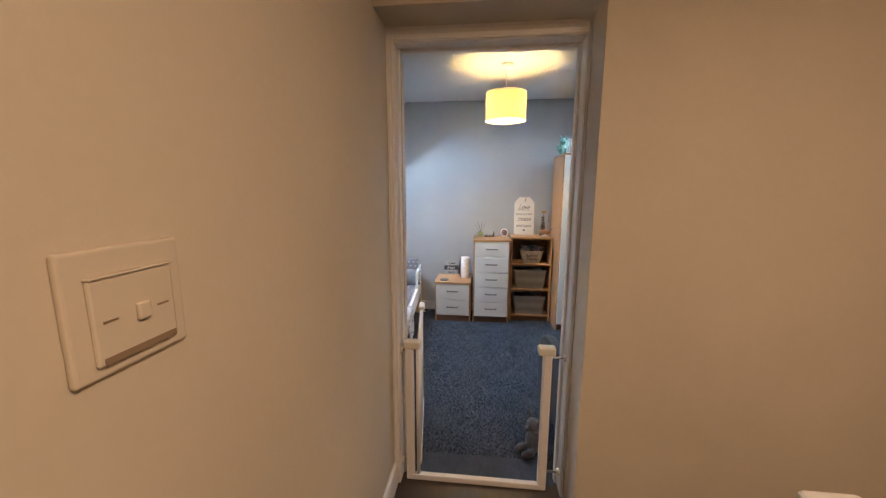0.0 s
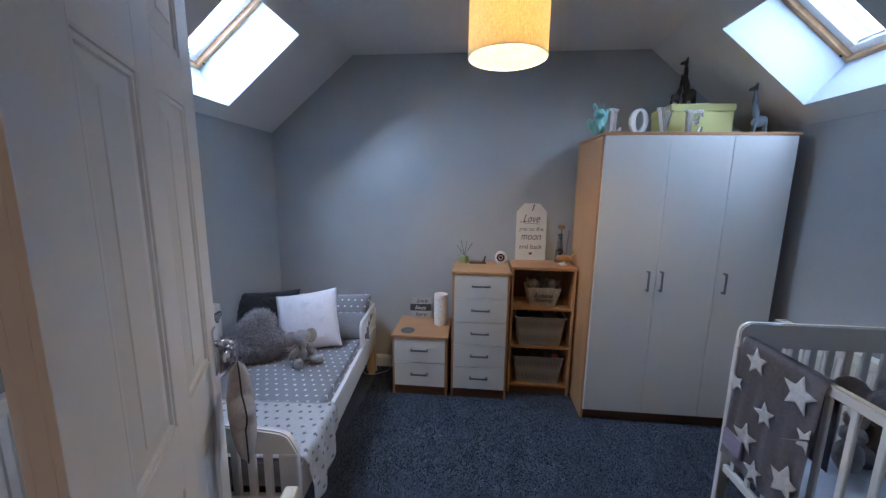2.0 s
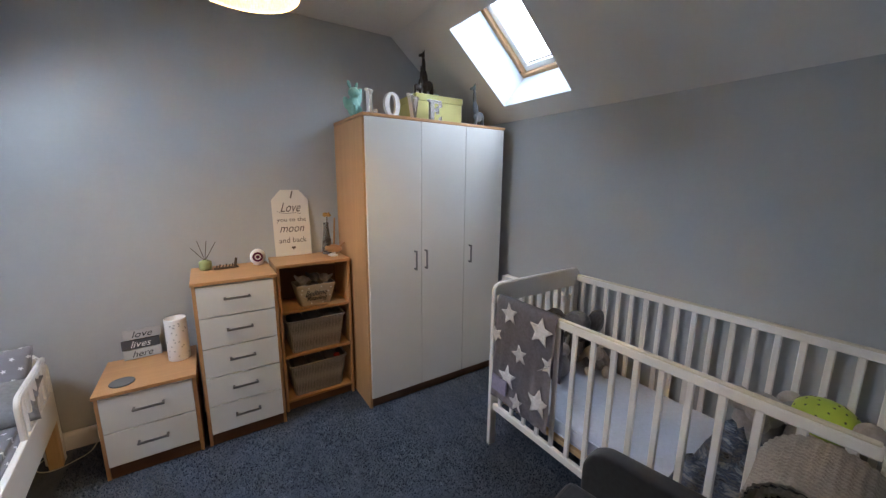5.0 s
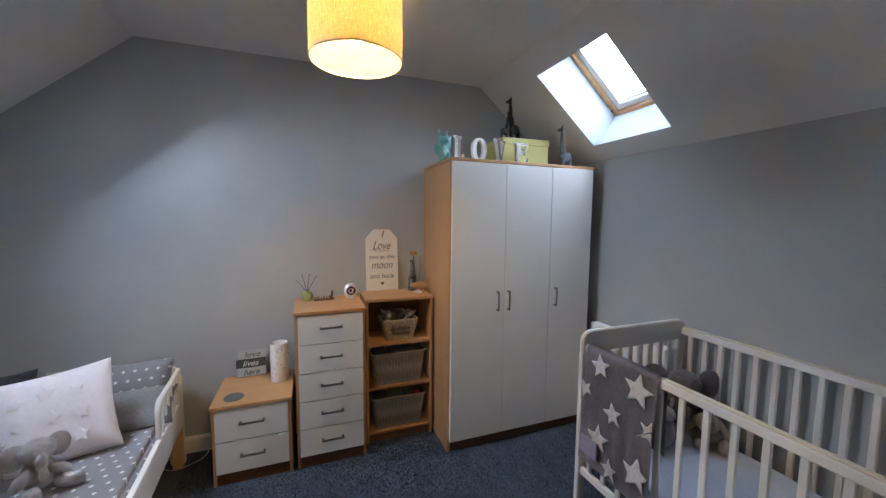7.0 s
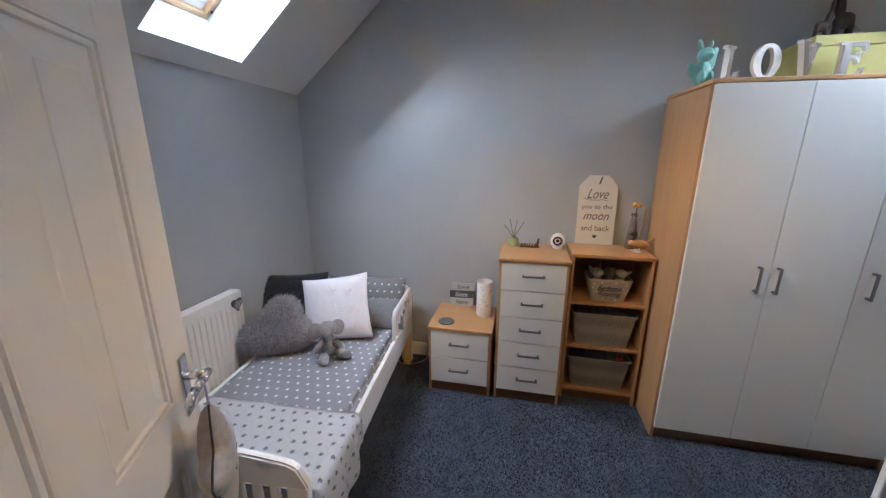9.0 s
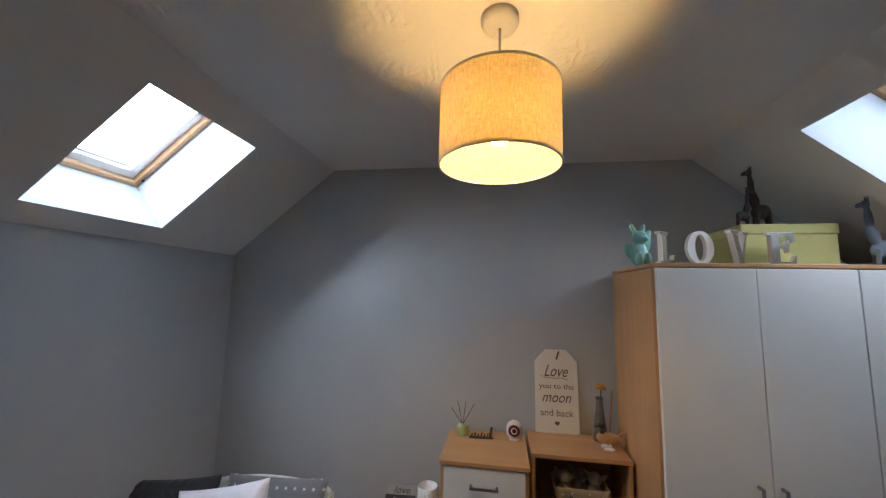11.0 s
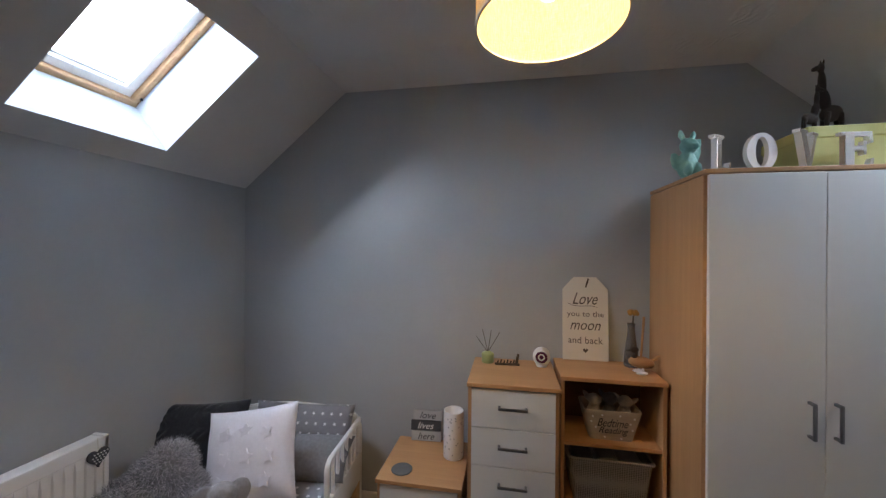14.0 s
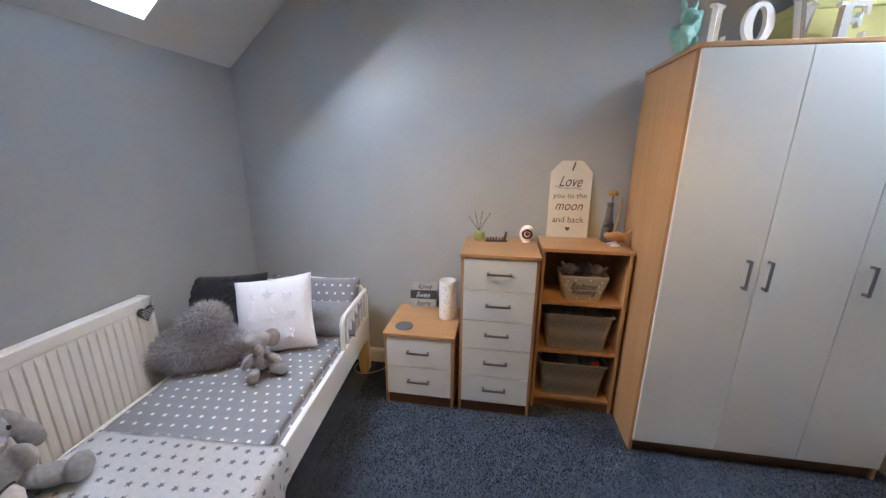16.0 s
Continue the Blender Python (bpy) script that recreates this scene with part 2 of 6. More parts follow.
M_TEAL = paint("teal_glaze", (0.24, 0.50, 0.44), 0.4, 0.2)
M_GREEN = paint("lime_card", (0.50, 0.49, 0.19), 0.6, 0.05)
M_SILVER = material("silvered_face", (0.52, 0.47, 0.41), 0.22, 0.9)
M_BRONZE = paint("dark_carved_wood", (0.05, 0.032, 0.022), 0.45, 0.6, 30, 0.002)
M_SLATE = paint("slate_blue_paint", (0.14, 0.17, 0.20), 0.6, 0.3)
M_CREAM = paint("cream_board", (0.74, 0.70, 0.62), 0.7, 0.04)
M_INK = material("brown_ink", (0.10, 0.075, 0.06), 0.8)
M_DARKINK = material("black_ink", (0.02, 0.02, 0.022), 0.8)
M_SLATEBOARD = paint("dark_slate_board", (0.075, 0.08, 0.09), 0.8, 0.2)
M_GREYBOARD = paint("grey_board", (0.46, 0.46, 0.46), 0.8, 0.12)
M_LETTER = material("white_ink", (0.72, 0.72, 0.72), 0.8)
M_CERAMIC = material("white_plastic", (0.78, 0.76, 0.75), 0.3)
M_PLUM = material("plum_plastic", (0.10, 0.02, 0.05), 0.25)
M_OLIVE = paint("olive_glass", (0.34, 0.38, 0.16), 0.3, 0.1)
M_REED = paint("dark_reed", (0.10, 0.075, 0.05), 0.8, 0.3)
M_COASTER = paint("slate_coaster", (0.13, 0.135, 0.145), 0.7, 0.2)
M_SMOKE = material("smoked_glass", (0.58, 0.57, 0.55), 0.10)
bsdf(M_SMOKE).inputs["Transmission Weight"].default_value = 0.8
M_PETAL = paint("dried_flower", (0.50, 0.28, 0.08), 0.8, 0.3)
M_DUCK = timber("carved_wood", (0.38, 0.19, 0.08), (0.55, 0.31, 0.14), (8, 1, 1), 0.5)
M_LIME = paint("lime_plastic", (0.42, 0.56, 0.07), 0.35, 0.05)
M_RED = material("red_plastic", (0.5, 0.03, 0.02), 0.4)
M_CAVITY = cloth("dark_fabric", (0.06, 0.055, 0.06), 1.0)
M_CREAMPLASTIC = material("cream_plastic", (0.66, 0.62, 0.50), 0.4)

# lampshade linen, lit from inside
M_SHADE = material("linen_shade", (0.80, 0.70, 0.50), 0.9)
trans = node(M_SHADE, "ShaderNodeBsdfTranslucent", Color=(0.86, 0.72, 0.46, 1))
both = node(M_SHADE, "ShaderNodeMixShader", Fac=0.68)
slub = noise_tex(M_SHADE, 420, 3, (1, 1, 0.12))
slub2 = noise_tex(M_SHADE, 420, 3, (0.15, 0.15, 1))
linen = mixed(M_SHADE, 1.0, ramp(M_SHADE, slub, [(0.3, (0.71, 0.60, 0.39)), (0.7, (0.97, 0.87, 0.67))]),
              ramp(M_SHADE, slub2, [(0.3, (0.8, 0.78, 0.74)), (0.7, (1, 1, 1))]), "MULTIPLY")
link(M_SHADE, linen, trans.inputs["Color"])
shade_colour(M_SHADE, linen)
link(M_SHADE, bsdf(M_SHADE).outputs[0], both.inputs[1])
link(M_SHADE, trans.outputs[0], both.inputs[2])
link(M_SHADE, both.outputs[0], M_SHADE.node_tree.nodes["Material Output"].inputs["Surface"])
M_BULB = material("bulb", (1, 1, 1), 0.3)
bsdf(M_BULB).inputs["Emission Color"].default_value = (1.0, 0.62, 0.21, 1)
bsdf(M_BULB).inputs["Emission Strength"].default_value = 200

# basket weave relief
bw = node(M_BASKET, "ShaderNodeTexVoronoi", Scale=105.0, Randomness=0.12)
link(M_BASKET, coords(M_BASKET, (1, 1, 1.2)), bw.inputs["Vector"])
shade_colour(M_BASKET, ramp(M_BASKET, bw.outputs["Distance"], [(0.15, (0.075, 0.068, 0.063)), (0.55, (0.36, 0.335, 0.31))]))
bump(M_BASKET, bw.outputs["Distance"], 0.8, 0.004)


# ---------------------------------------------------------------- mesh kit
def add_box(bm, x0, y0, z0, x1, y1, z1, bevel=0.0, segments=1):
    r = bmesh.ops.create_cube(bm, size=1.0)
    vs = r["verts"]
    bmesh.ops.scale(bm, vec=(abs(x1 - x0), abs(y1 - y0), abs(z1 - z0)), verts=vs)
    bmesh.ops.translate(bm, vec=((x0 + x1) / 2, (y0 + y1) / 2, (z0 + z1) / 2), verts=vs)
    if bevel:
        edges = {e for v in vs for e in v.link_edges}
        bmesh.ops.bevel(bm, geom=list(edges), offset=bevel, segments=segments, affect="EDGES", profile=0.5)
    return bm


def box(x0, y0, z0, x1, y1, z1, bevel=0.0015, segments=1):
    return add_box(bmesh.new(), x0, y0, z0, x1, y1, z1, bevel, segments)


def add_ball(bm, centre, radii, turn=(0, 0, 0), sub=3):
    m = pose(*centre, *turn) @ Matrix.Diagonal((*radii, 1))
    bmesh.ops.create_icosphere(bm, subdivisions=sub, radius=1.0, matrix=m)
    return bm


def add_tube(bm, a, b, r0, r1=None, sides=16, caps=True):
    a, b = Vector(a), Vector(b)
    r1 = r0 if r1 is None else r1
    m = Matrix.Translation((a + b) / 2) @ (b - a).to_track_quat("Z", "Y").to_matrix().to_4x4()
    bmesh.ops.create_cone(bm, cap_ends=caps, segments=sides, radius1=r0, radius2=r1, depth=(b - a).length, matrix=m)
    return bm


def tube(a, b, r0, r1=None, sides=16):
    return add_tube(bmesh.new(), a, b, r0, r1, sides)


def lathe(profile, sides=32, closed=True):
    """A solid of revolution about z from (radius, height) pairs."""
    bm = bmesh.new()
    rings = []
    for r, z in profile:
        rings.append([bm.verts.new((r * math.cos(2 * math.pi * k / sides), r * math.sin(2 * math.pi * k / sides), z)) for k in range(sides)])
    for a, b in zip(rings, rings[1:]):
        for k in range(sides):
            bm.faces.new((a[k], a[(k + 1) % sides], b[(k + 1) % sides], b[k]))
    for ring, flip in ((rings[0], True), (rings[-1], False)):
        if closed and (Vector(ring[0].co).xy).length > 1e-6:
            bm.faces.new(ring[::-1] if flip else ring)
    bmesh.ops.remove_doubles(bm, verts=bm.verts, dist=1e-6)
    bmesh.ops.recalc_face_normals(bm, faces=bm.faces)
    return bm


def slab(outline, depth, axis="y", bevel=0.0):
    """An outline of (u, z) pairs extruded through depth; axis y: u is x, axis x: u is y, axis z: flat."""
    bm = bmesh.new()
    place = {"y": lambda u, w: (u, 0, w), "x": lambda u, w: (0, u, w), "z": lambda u, w: (u, w, 0)}[axis]
    push = {"y": (0, depth, 0), "x": (depth, 0, 0), "z": (0, 0, depth)}[axis]
    f = bm.faces.new([bm.verts.new(place(u, w)) for u, w in outline])
    r = bmesh.ops.extrude_face_region(bm, geom=[f])
    bmesh.ops.translate(bm, vec=push, verts=[v for v in r["geom"] if isinstance(v, bmesh.types.BMVert)])
    bmesh.ops.recalc_face_normals(bm, faces=bm.faces)
    if bevel:
        bmesh.ops.bevel(bm, geom=bm.edges[:], offset=bevel, segments=2, affect="EDGES")
    return bm


def moved(bm, m):
    bmesh.ops.transform(bm, matrix=m, verts=bm.verts)
    return bm


def star_outline(big, small, points=5, spin=90):
    return [((big if k % 2 == 0 else small) * math.cos(radians(spin) + math.pi * k / points),
             (big if k % 2 == 0 else small) * math.sin(radians(spin) + math.pi * k / points)) for k in range(2 * points)]


def heart_outline(w, n=28):
    pts = []
    for k in range(n):
        t = 2 * math.pi * k / n
        pts.append((w / 32 * 16 * math.sin(t) ** 3, w / 32 * (13 * math.cos(t) - 5 * math.cos(2 * t) - 2 * math.cos(3 * t) - math.cos(4 * t))))
    return pts[::-1]


def pillow(w, h, t, n=22, lump=0.004, seed=0, pinch=0.06):
    """A stuffed cushion standing in x-z, thickness along y, centred."""
    bm = bmesh.new()
    sides = []
    for face in (-1, 1):
        grid = []
        for j in range(n + 1):
            row = []
            for i in range(n + 1):
                u, v = 2 * i / n - 1, 2 * j / n - 1
                puff = max(0.0, (1 - abs(u) ** 2.6) * (1 - abs(v) ** 2.6)) ** 0.55
                x = u * w / 2 * (1 - pinch * (1 - v * v) * abs(u))
                z = v * h / 2 * (1 - pinch * (1 - u * u) * abs(v))
                wob = noise.noise(Vector((x * 9, z * 9, seed * 7.3 + face))) * lump * 2
                row.append(bm.verts.new((x + wob * 0.6, face * (t / 2 * puff) + wob * puff, z + wob * 0.4 * puff)))
            grid.append(row)
        for j in range(n):
            for i in range(n):
                q = (grid[j][i], grid[j][i + 1], grid[j + 1][i + 1], grid[j + 1][i])
                bm.faces.new(q if face < 0 else q[::-1])
        sides.append(grid)
    bmesh.ops.remove_doubles(bm, verts=bm.verts, dist=0.0022)
    bmesh.ops.recalc_face_normals(bm, faces=bm.faces)
    return bm


def thing(name, label, category, m, group="", kind=""):
    e = new(name)
    e.empty_display_size = 0.05
    e.matrix_world = m
    return tagged(e, label, category, group, kind)


def part(name, bm, mat, parent=None, label="", smooth=False):
    me = bpy.data.meshes.new(name)
    bm.to_mesh(me)
    bm.free()
    if smooth:
        me.shade_smooth()
    me.materials.append(mat)
    ob = new(name, me)
    ob.parent = parent
    return tagged(ob, label)


def single(name, bm, mat, m, label, category, group="", kind="", smooth=False):
    ob = part(name, bm, mat, None, "", smooth)
    ob.matrix_world = m
    return tagged(ob, label, category, group, kind)


def structure(name, bm, mat, label, category, smooth=False):
    return single(name, bm, mat, Matrix.Identity(4), label, category, "", "structure", smooth)


def lettering(name, words, mat, parent, height, width, place, slant=0.0, thick=0.0006, label=""):
    """Words standing in x-z facing -y, centred at place, fitted to a width and a height of the line."""
    c = bpy.data.curves.new("words", "FONT")
    c.body, c.size, c.extrude, c.shear, c.align_x, c.resolution_u = words, 1.0, 0.02, slant, "CENTER", 3
    tmp = new("words", c)
    bpy.context.view_layer.update()
    me = bpy.data.meshes.new_from_object(tmp.evaluated_get(bpy.context.evaluated_depsgraph_get()))
    bpy.data.objects.remove(tmp)
    co = np.array([v.co for v in me.vertices])
    lo, hi = co.min(0), co.max(0)
    co = (co - (lo + hi) / 2) / (hi - lo)
    out = np.stack([co[:, 0] * width, co[:, 2] * -thick, co[:, 1] * height], 1) + np.array(place)
    me.vertices.foreach_set("co", out.ravel())
    me.update()
    me.name = name
    me.materials.clear()
    me.materials.append(mat)
    ob = new(name, me)
    ob.parent = parent
    return tagged(ob, label)


def fused(bm, voxel, rounds=4):
    """Overlapping shapes made one skin."""
    me = bpy.data.meshes.new("fused")
    bm.to_mesh(me)
    bm.free()
    tmp = new("fused", me)
    r = tmp.modifiers.new("remesh", "REMESH")
    r.mode, r.voxel_size = "VOXEL", voxel
    s = tmp.modifiers.new("smooth", "SMOOTH")
    s.factor, s.iterations = 0.5, rounds
    bpy.context.view_layer.update()
    done = bpy.data.meshes.new_from_object(tmp.evaluated_get(bpy.context.evaluated_depsgraph_get()))
    bpy.data.objects.remove(tmp)
    out = bmesh.new()
    out.from_mesh(done)
    bpy.data.meshes.remove(done)
    return out


def fur_strands(bm_source, count, length, width, seed, droop=0.3):
    """Tapered blades over a closed mesh."""
    rng = np.random.default_rng(seed)
    bmesh.ops.triangulate(bm_source, faces=bm_source.faces)
    faces = list(bm_source.faces)
    areas = np.array([f.calc_area() for f in faces])
    picks = rng.choice(len(faces), count, p=areas / areas.sum())
    verts, tris = [], []
    for k in picks:
        f = faces[k]
        a, b = (float(v) for v in rng.random(2))
        if a + b > 1:
            a, b = 1 - a, 1 - b
        p = f.verts[0].co + a * (f.verts[1].co - f.verts[0].co) + b * (f.verts[2].co - f.verts[0].co)
        way = (f.normal + Vector(rng.normal(0, 0.55, 3)) + Vector((0, 0, -droop))).normalized()
        side = way.cross(Vector(rng.normal(0, 1, 3))).normalized() * width
        n = len(verts)
        tip = p + way * length * (0.6 + 0.6 * rng.random())
        verts += [tuple(p - side), tuple(p + side), tuple(tip)]
        tris.append((n, n + 1, n + 2))
    me = bpy.data.meshes.new("pile")
    me.from_pydata(verts, [], tris)
    return me

# ---------------------------------------------------------------- bedroom shell
structure("floor", box(WEST - 0.1, SOUTH - 0.08, -0.1, EAST + 0.1, NORTH + 0.1, 0.0, 0), M_CARPET, "blue-grey flecked cut-pile bedroom carpet", "carpet")
structure("wall_north", box(WEST - 0.6, NORTH, -0.1, EAST + 0.6, NORTH + 0.15, 3.0, 0), M_WALL, "matt grey painted gable wall", "wall")
structure("wall_west", box(WEST - 0.15, SOUTH - 0.15, -0.1, WEST, NORTH, 2.0, 0), M_WALL, "low matt grey knee wall under the roof slope", "wall")
structure("wall_east", box(EAST, SOUTH - 0.15, -0.1, EAST + 0.15, NORTH, 2.0, 0), M_WALL, "low matt grey knee wall under the roof slope", "wall")
bm = bmesh.new()
add_box(bm, WEST - 0.15, 1.692, 0, OPEN_L - 0.03, SOUTH, 2.6)
add_box(bm, OPEN_R + 0.015, 1.692, 0, EAST + 0.15, SOUTH, 2.6)
add_box(bm, OPEN_L - 0.03, 1.692, OPEN_T + 0.03, OPEN_R + 0.015, SOUTH, 2.6)
structure("wall_south", bm, M_WALL, "matt grey wall with the doorway to the landing", "wall")
structure("ceiling", box(KNEE_W - 0.02, SOUTH - 0.15, CEIL, KNEE_E + 0.02, NORTH, CEIL + 0.2, 0), M_CEILFLAT, "white ceiling with swirled plaster", "ceiling")

TC, TS = math.cos(SLOPE), math.sin(SLOPE)
SHAFT = 0.27


def slope_frame(side):
    """Local x runs down the slope, y along the room, z out through the roof."""
    if side > 0:
        return Matrix(((TC, 0, TS, KNEE_E), (0, 1, 0, 0), (-TS, 0, TC, CEIL), (0, 0, 0, 1)))
    return Matrix(((-TC, 0, -TS, KNEE_W), (0, 1, 0, 0), (-TS, 0, TC, CEIL), (0, 0, 0, 1)))


def rough_edge(bm, amount):
    for v in bm.verts:
        v.co += Vector((noise.noise(v.co * 31), noise.noise(v.co * 29 + Vector((5, 0, 0))), 0)) * amount


def roof_slope(name, side, v0, v1, y0, y1):
    a, b = -0.04, 1.25
    s, n = SOUTH - 0.15, NORTH
    bm = bmesh.new()
    add_box(bm, a, s, 0, b, y0, SHAFT)
    add_box(bm, a, y1, 0, b, n, SHAFT)
    add_box(bm, a, y0, 0, v0, y1, SHAFT)
    add_box(bm, v1, y0, 0, b, y1, SHAFT)
    bmesh.ops.recalc_face_normals(bm, faces=bm.faces)
    # shaft faces take the darkened colour that offsets their strong daylight
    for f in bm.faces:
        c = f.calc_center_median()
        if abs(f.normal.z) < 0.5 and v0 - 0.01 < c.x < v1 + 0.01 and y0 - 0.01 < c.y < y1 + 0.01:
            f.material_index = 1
    moved(bm, slope_frame(side))
    bmesh.ops.recalc_face_normals(bm, faces=bm.faces)
    ob = structure(name, bm, M_CEIL, "white plastered roof slope, its skylight shaft coloured darker to hold back daylight glare", "ceiling")
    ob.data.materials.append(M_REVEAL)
    return ob


HOLES = {1: (0.155, 0.757, 3.200, 3.753), -1: (0.145, 0.752, 3.170, 3.708)}
roof_slope("ceiling_slope_east", 1, *HOLES[1])
roof_slope("ceiling_slope_west", -1, *HOLES[-1])


def skylight(name, side, v0, v1, y0, y1):
    f = slope_frame(side)
    top = thing(name, "centre-pivot roof window in a varnished pine frame", "skylight", f, kind="structure")
    d = SHAFT

    def ring(u0, w0, u1, w1, z0, z1, t, mat, word, bev=0.003):
        for a, b, c, e in ((u0, w0, u0 + t, w1), (u1 - t, w0, u1, w1), (u0 + t, w0, u1 - t, w0 + t), (u0 + t, w1 - t, u1 - t, w1)):
            part(word, box(a, b, z0, c, e, z1, bev), mat, top)

    # outer pine frame, white-faced sash standing proud inside it
    ring(v0 - 0.05, y0 - 0.05, v1 + 0.05, y1 + 0.05, d + 0.002, d + 0.085, 0.075, M_PINE_Y, "frame")
    ring(v0 + 0.022, y0 + 0.022, v1 - 0.022, y1 - 0.022, d + 0.030, d + 0.10, 0.042, M_WHITE, "sash")
    ring(v0 + 0.0, y0 + 0.0, v1, y1, d + 0.086, d + 0.16, 0.03, M_SLATE, "flashing")
    part("glazing_bead", box(v0 + 0.065, y0 + 0.064, d + 0.052, v0 + 0.075, y1 - 0.064, d + 0.06, 0.001), M_WHITE, top)
    part("glazing_bead", box(v1 - 0.075, y0 + 0.064, d + 0.052, v1 - 0.065, y1 - 0.064, d + 0.06, 0.001), M_WHITE, top)
    part("top_bar", box(v0 + 0.03, y0 + 0.10, d + 0.012, v0 + 0.055, y1 - 0.10, d + 0.03, 0.004, 2), M_NICKEL, top, "grey ventilation bar")
    part("screw", tube((v1 - 0.05, y1 - 0.002, d - 0.0), (v1 - 0.05, y1 - 0.010, d + 0.0), 0.006, sides=10), M_BLACK, top)
    pane = part("pane", box(v0 + 0.064, y0 + 0.064, d + 0.062, v1 - 0.064, y1 - 0.064, d + 0.072, 0), M_GLASS, top, "clear double glazing")
    pane.visible_shadow = False
    # daylight arriving through the opening
    centre = f @ Vector(((v0 + v1) / 2, (y0 + y1) / 2, d + 0.17))
    inward = -(f.to_3x3() @ Vector((0, 0, 1)))
    area_lamp("skylight_daylight", Matrix.Translation(centre) @ inward.to_track_quat("-Z", "Y").to_matrix().to_4x4(), 0.62, 0.62, SKY_WATTS[side], SKY_TINT)
    return top


skylight("window_1", 1, *HOLES[1])
skylight("window_2", -1, *HOLES[-1])


# pale overcast sky low in the distance, seen through the roof windows
M_CLOUD = material("overcast_sky", (0.8, 0.85, 0.9), 1.0)
bsdf(M_CLOUD).inputs["Emission Color"].default_value = (0.90, 0.95, 1.0, 1)
bsdf(M_CLOUD).inputs["Emission Strength"].default_value = 1.6
for x in (-60.0, 60.0):
    structure("backdrop", box(x, 30, -2, x + 0.1, 190, 52, 0), M_CLOUD, "plain pale overcast sky in the distance", "sky")


# skirting with a rounded top, run by run
def skirting(x0, y0, x1, y1, inward, h=0.10, t=0.016):
    bm = bmesh.new()
    length = math.hypot(x1 - x0, y1 - y0)
    prof = [(0, 0), (t, 0), (t, h - 0.02), (t * 0.75, h - 0.006), (t * 0.35, h), (0, h)]
    d = Vector((x1 - x0, y1 - y0, 0)).normalized()
    n = Vector((*inward, 0))
    ends = []
    for s in (0, length):
        ends.append([bm.verts.new(Vector((x0, y0, 0)) + d * s + n * u + Vector((0, 0, w))) for u, w in prof])
    bm.faces.new(ends[0])
    bm.faces.new(ends[1][::-1])
    for k in range(len(prof)):
        j = (k + 1) % len(prof)
        bm.faces.new((ends[0][k], ends[1][k], ends[1][j], ends[0][j]))
    bmesh.ops.recalc_face_normals(bm, faces=bm.faces)
    return structure("baseboard", bm, M_GLOSS, "white gloss painted skirting board", "baseboard")


skirting(WEST + 0.017, NORTH, EAST - 0.017, NORTH, (0, -1))
skirting(WEST, SOUTH, WEST, NORTH, (1, 0))
skirting(EAST, SOUTH, EAST, NORTH, (-1, 0))
skirting(OPEN_R + 0.10, SOUTH, EAST - 0.017, SOUTH, (0, 1))
skirting(HALL_W, HALL_S, HALL_W, 1.622, (1, 0), 0.12)

# ---------------------------------------------------------------- landing shell
structure("landing_floor", box(HALL_W - 0.1, HALL_S - 0.1, -0.1, HALL_E + 0.1, SOUTH - 0.08, 0.0, 0), M_DARKFLOOR, "dark brown wood-effect landing floor", "floor")
structure("landing_ceiling", box(HALL_W - 0.1, HALL_S - 0.1, CEIL + 0.02, HALL_E + 0.1, 1.69, CEIL + 0.2, 0), M_CEIL, "white landing ceiling", "ceiling")
bm = bmesh.new()
add_box(bm, 0.483, 1.457, 0, HALL_E + 0.1, 1.690, CEIL + 0.02)
add_box(bm, HALL_W, 1.457, 2.104, 0.483, 1.690, CEIL + 0.02)
structure("landing_wall_north", bm, M_HALL, "cream landing wall with a deep door reveal", "wall")
structure("landing_wall_west", box(HALL_W - 0.1, HALL_S, 0, HALL_W, 1.690, CEIL + 0.02, 0), M_HALL, "cream landing wall", "wall")
structure("landing_wall_east", box(HALL_E, HALL_S, 0, HALL_E + 0.1, 1.457, CEIL + 0.02, 0), M_HALL, "cream landing wall", "wall")
structure("landing_wall_south", box(HALL_W - 0.1, HALL_S - 0.1, 0, HALL_E + 0.1, HALL_S, CEIL + 0.02, 0), M_HALL, "cream landing wall", "wall")

# door lining, stops and moulded architraves
lin = thing("door_frame", "white gloss door lining with moulded architrave", "door frame", Matrix.Identity(4), kind="structure")
part("jamb", box(HALL_W + 0.001, 1.640, 0, OPEN_L, 1.740, OPEN_T + 0.028, 0.002), M_GLOSS, lin)
part("jamb", box(OPEN_R, 1.640, 0, OPEN_R + 0.014, SOUTH + 0.004, OPEN_T + 0.028, 0.002), M_GLOSS, lin)
# added black strip that draws the shadow gap between jamb and door
part("gap_shade_strip", box(OPEN_L - 0.004, 1.7405, 0.01, OPEN_L + 0.008, 1.749, OPEN_T - 0.002, 0.002), M_BLACK, lin, "black strip standing for the shadow gap beside the door hinge")
part("head", box(OPEN_L, 1.640, OPEN_T, OPEN_R, SOUTH + 0.004, OPEN_T + 0.028, 0.002), M_GLOSS, lin)
part("door_stop", box(OPEN_L, 1.700, 0, OPEN_L + 0.010, 1.736, OPEN_T, 0.004, 2), M_GLOSS, lin)
part("door_stop", box(OPEN_R - 0.012, 1.712, 0, OPEN_R, 1.752, OPEN_T, 0.004, 2), M_GLOSS, lin)
part("door_stop", box(OPEN_L + 0.012, 1.712, OPEN_T - 0.012, OPEN_R - 0.012, 1.752, OPEN_T, 0.004, 2), M_GLOSS, lin)


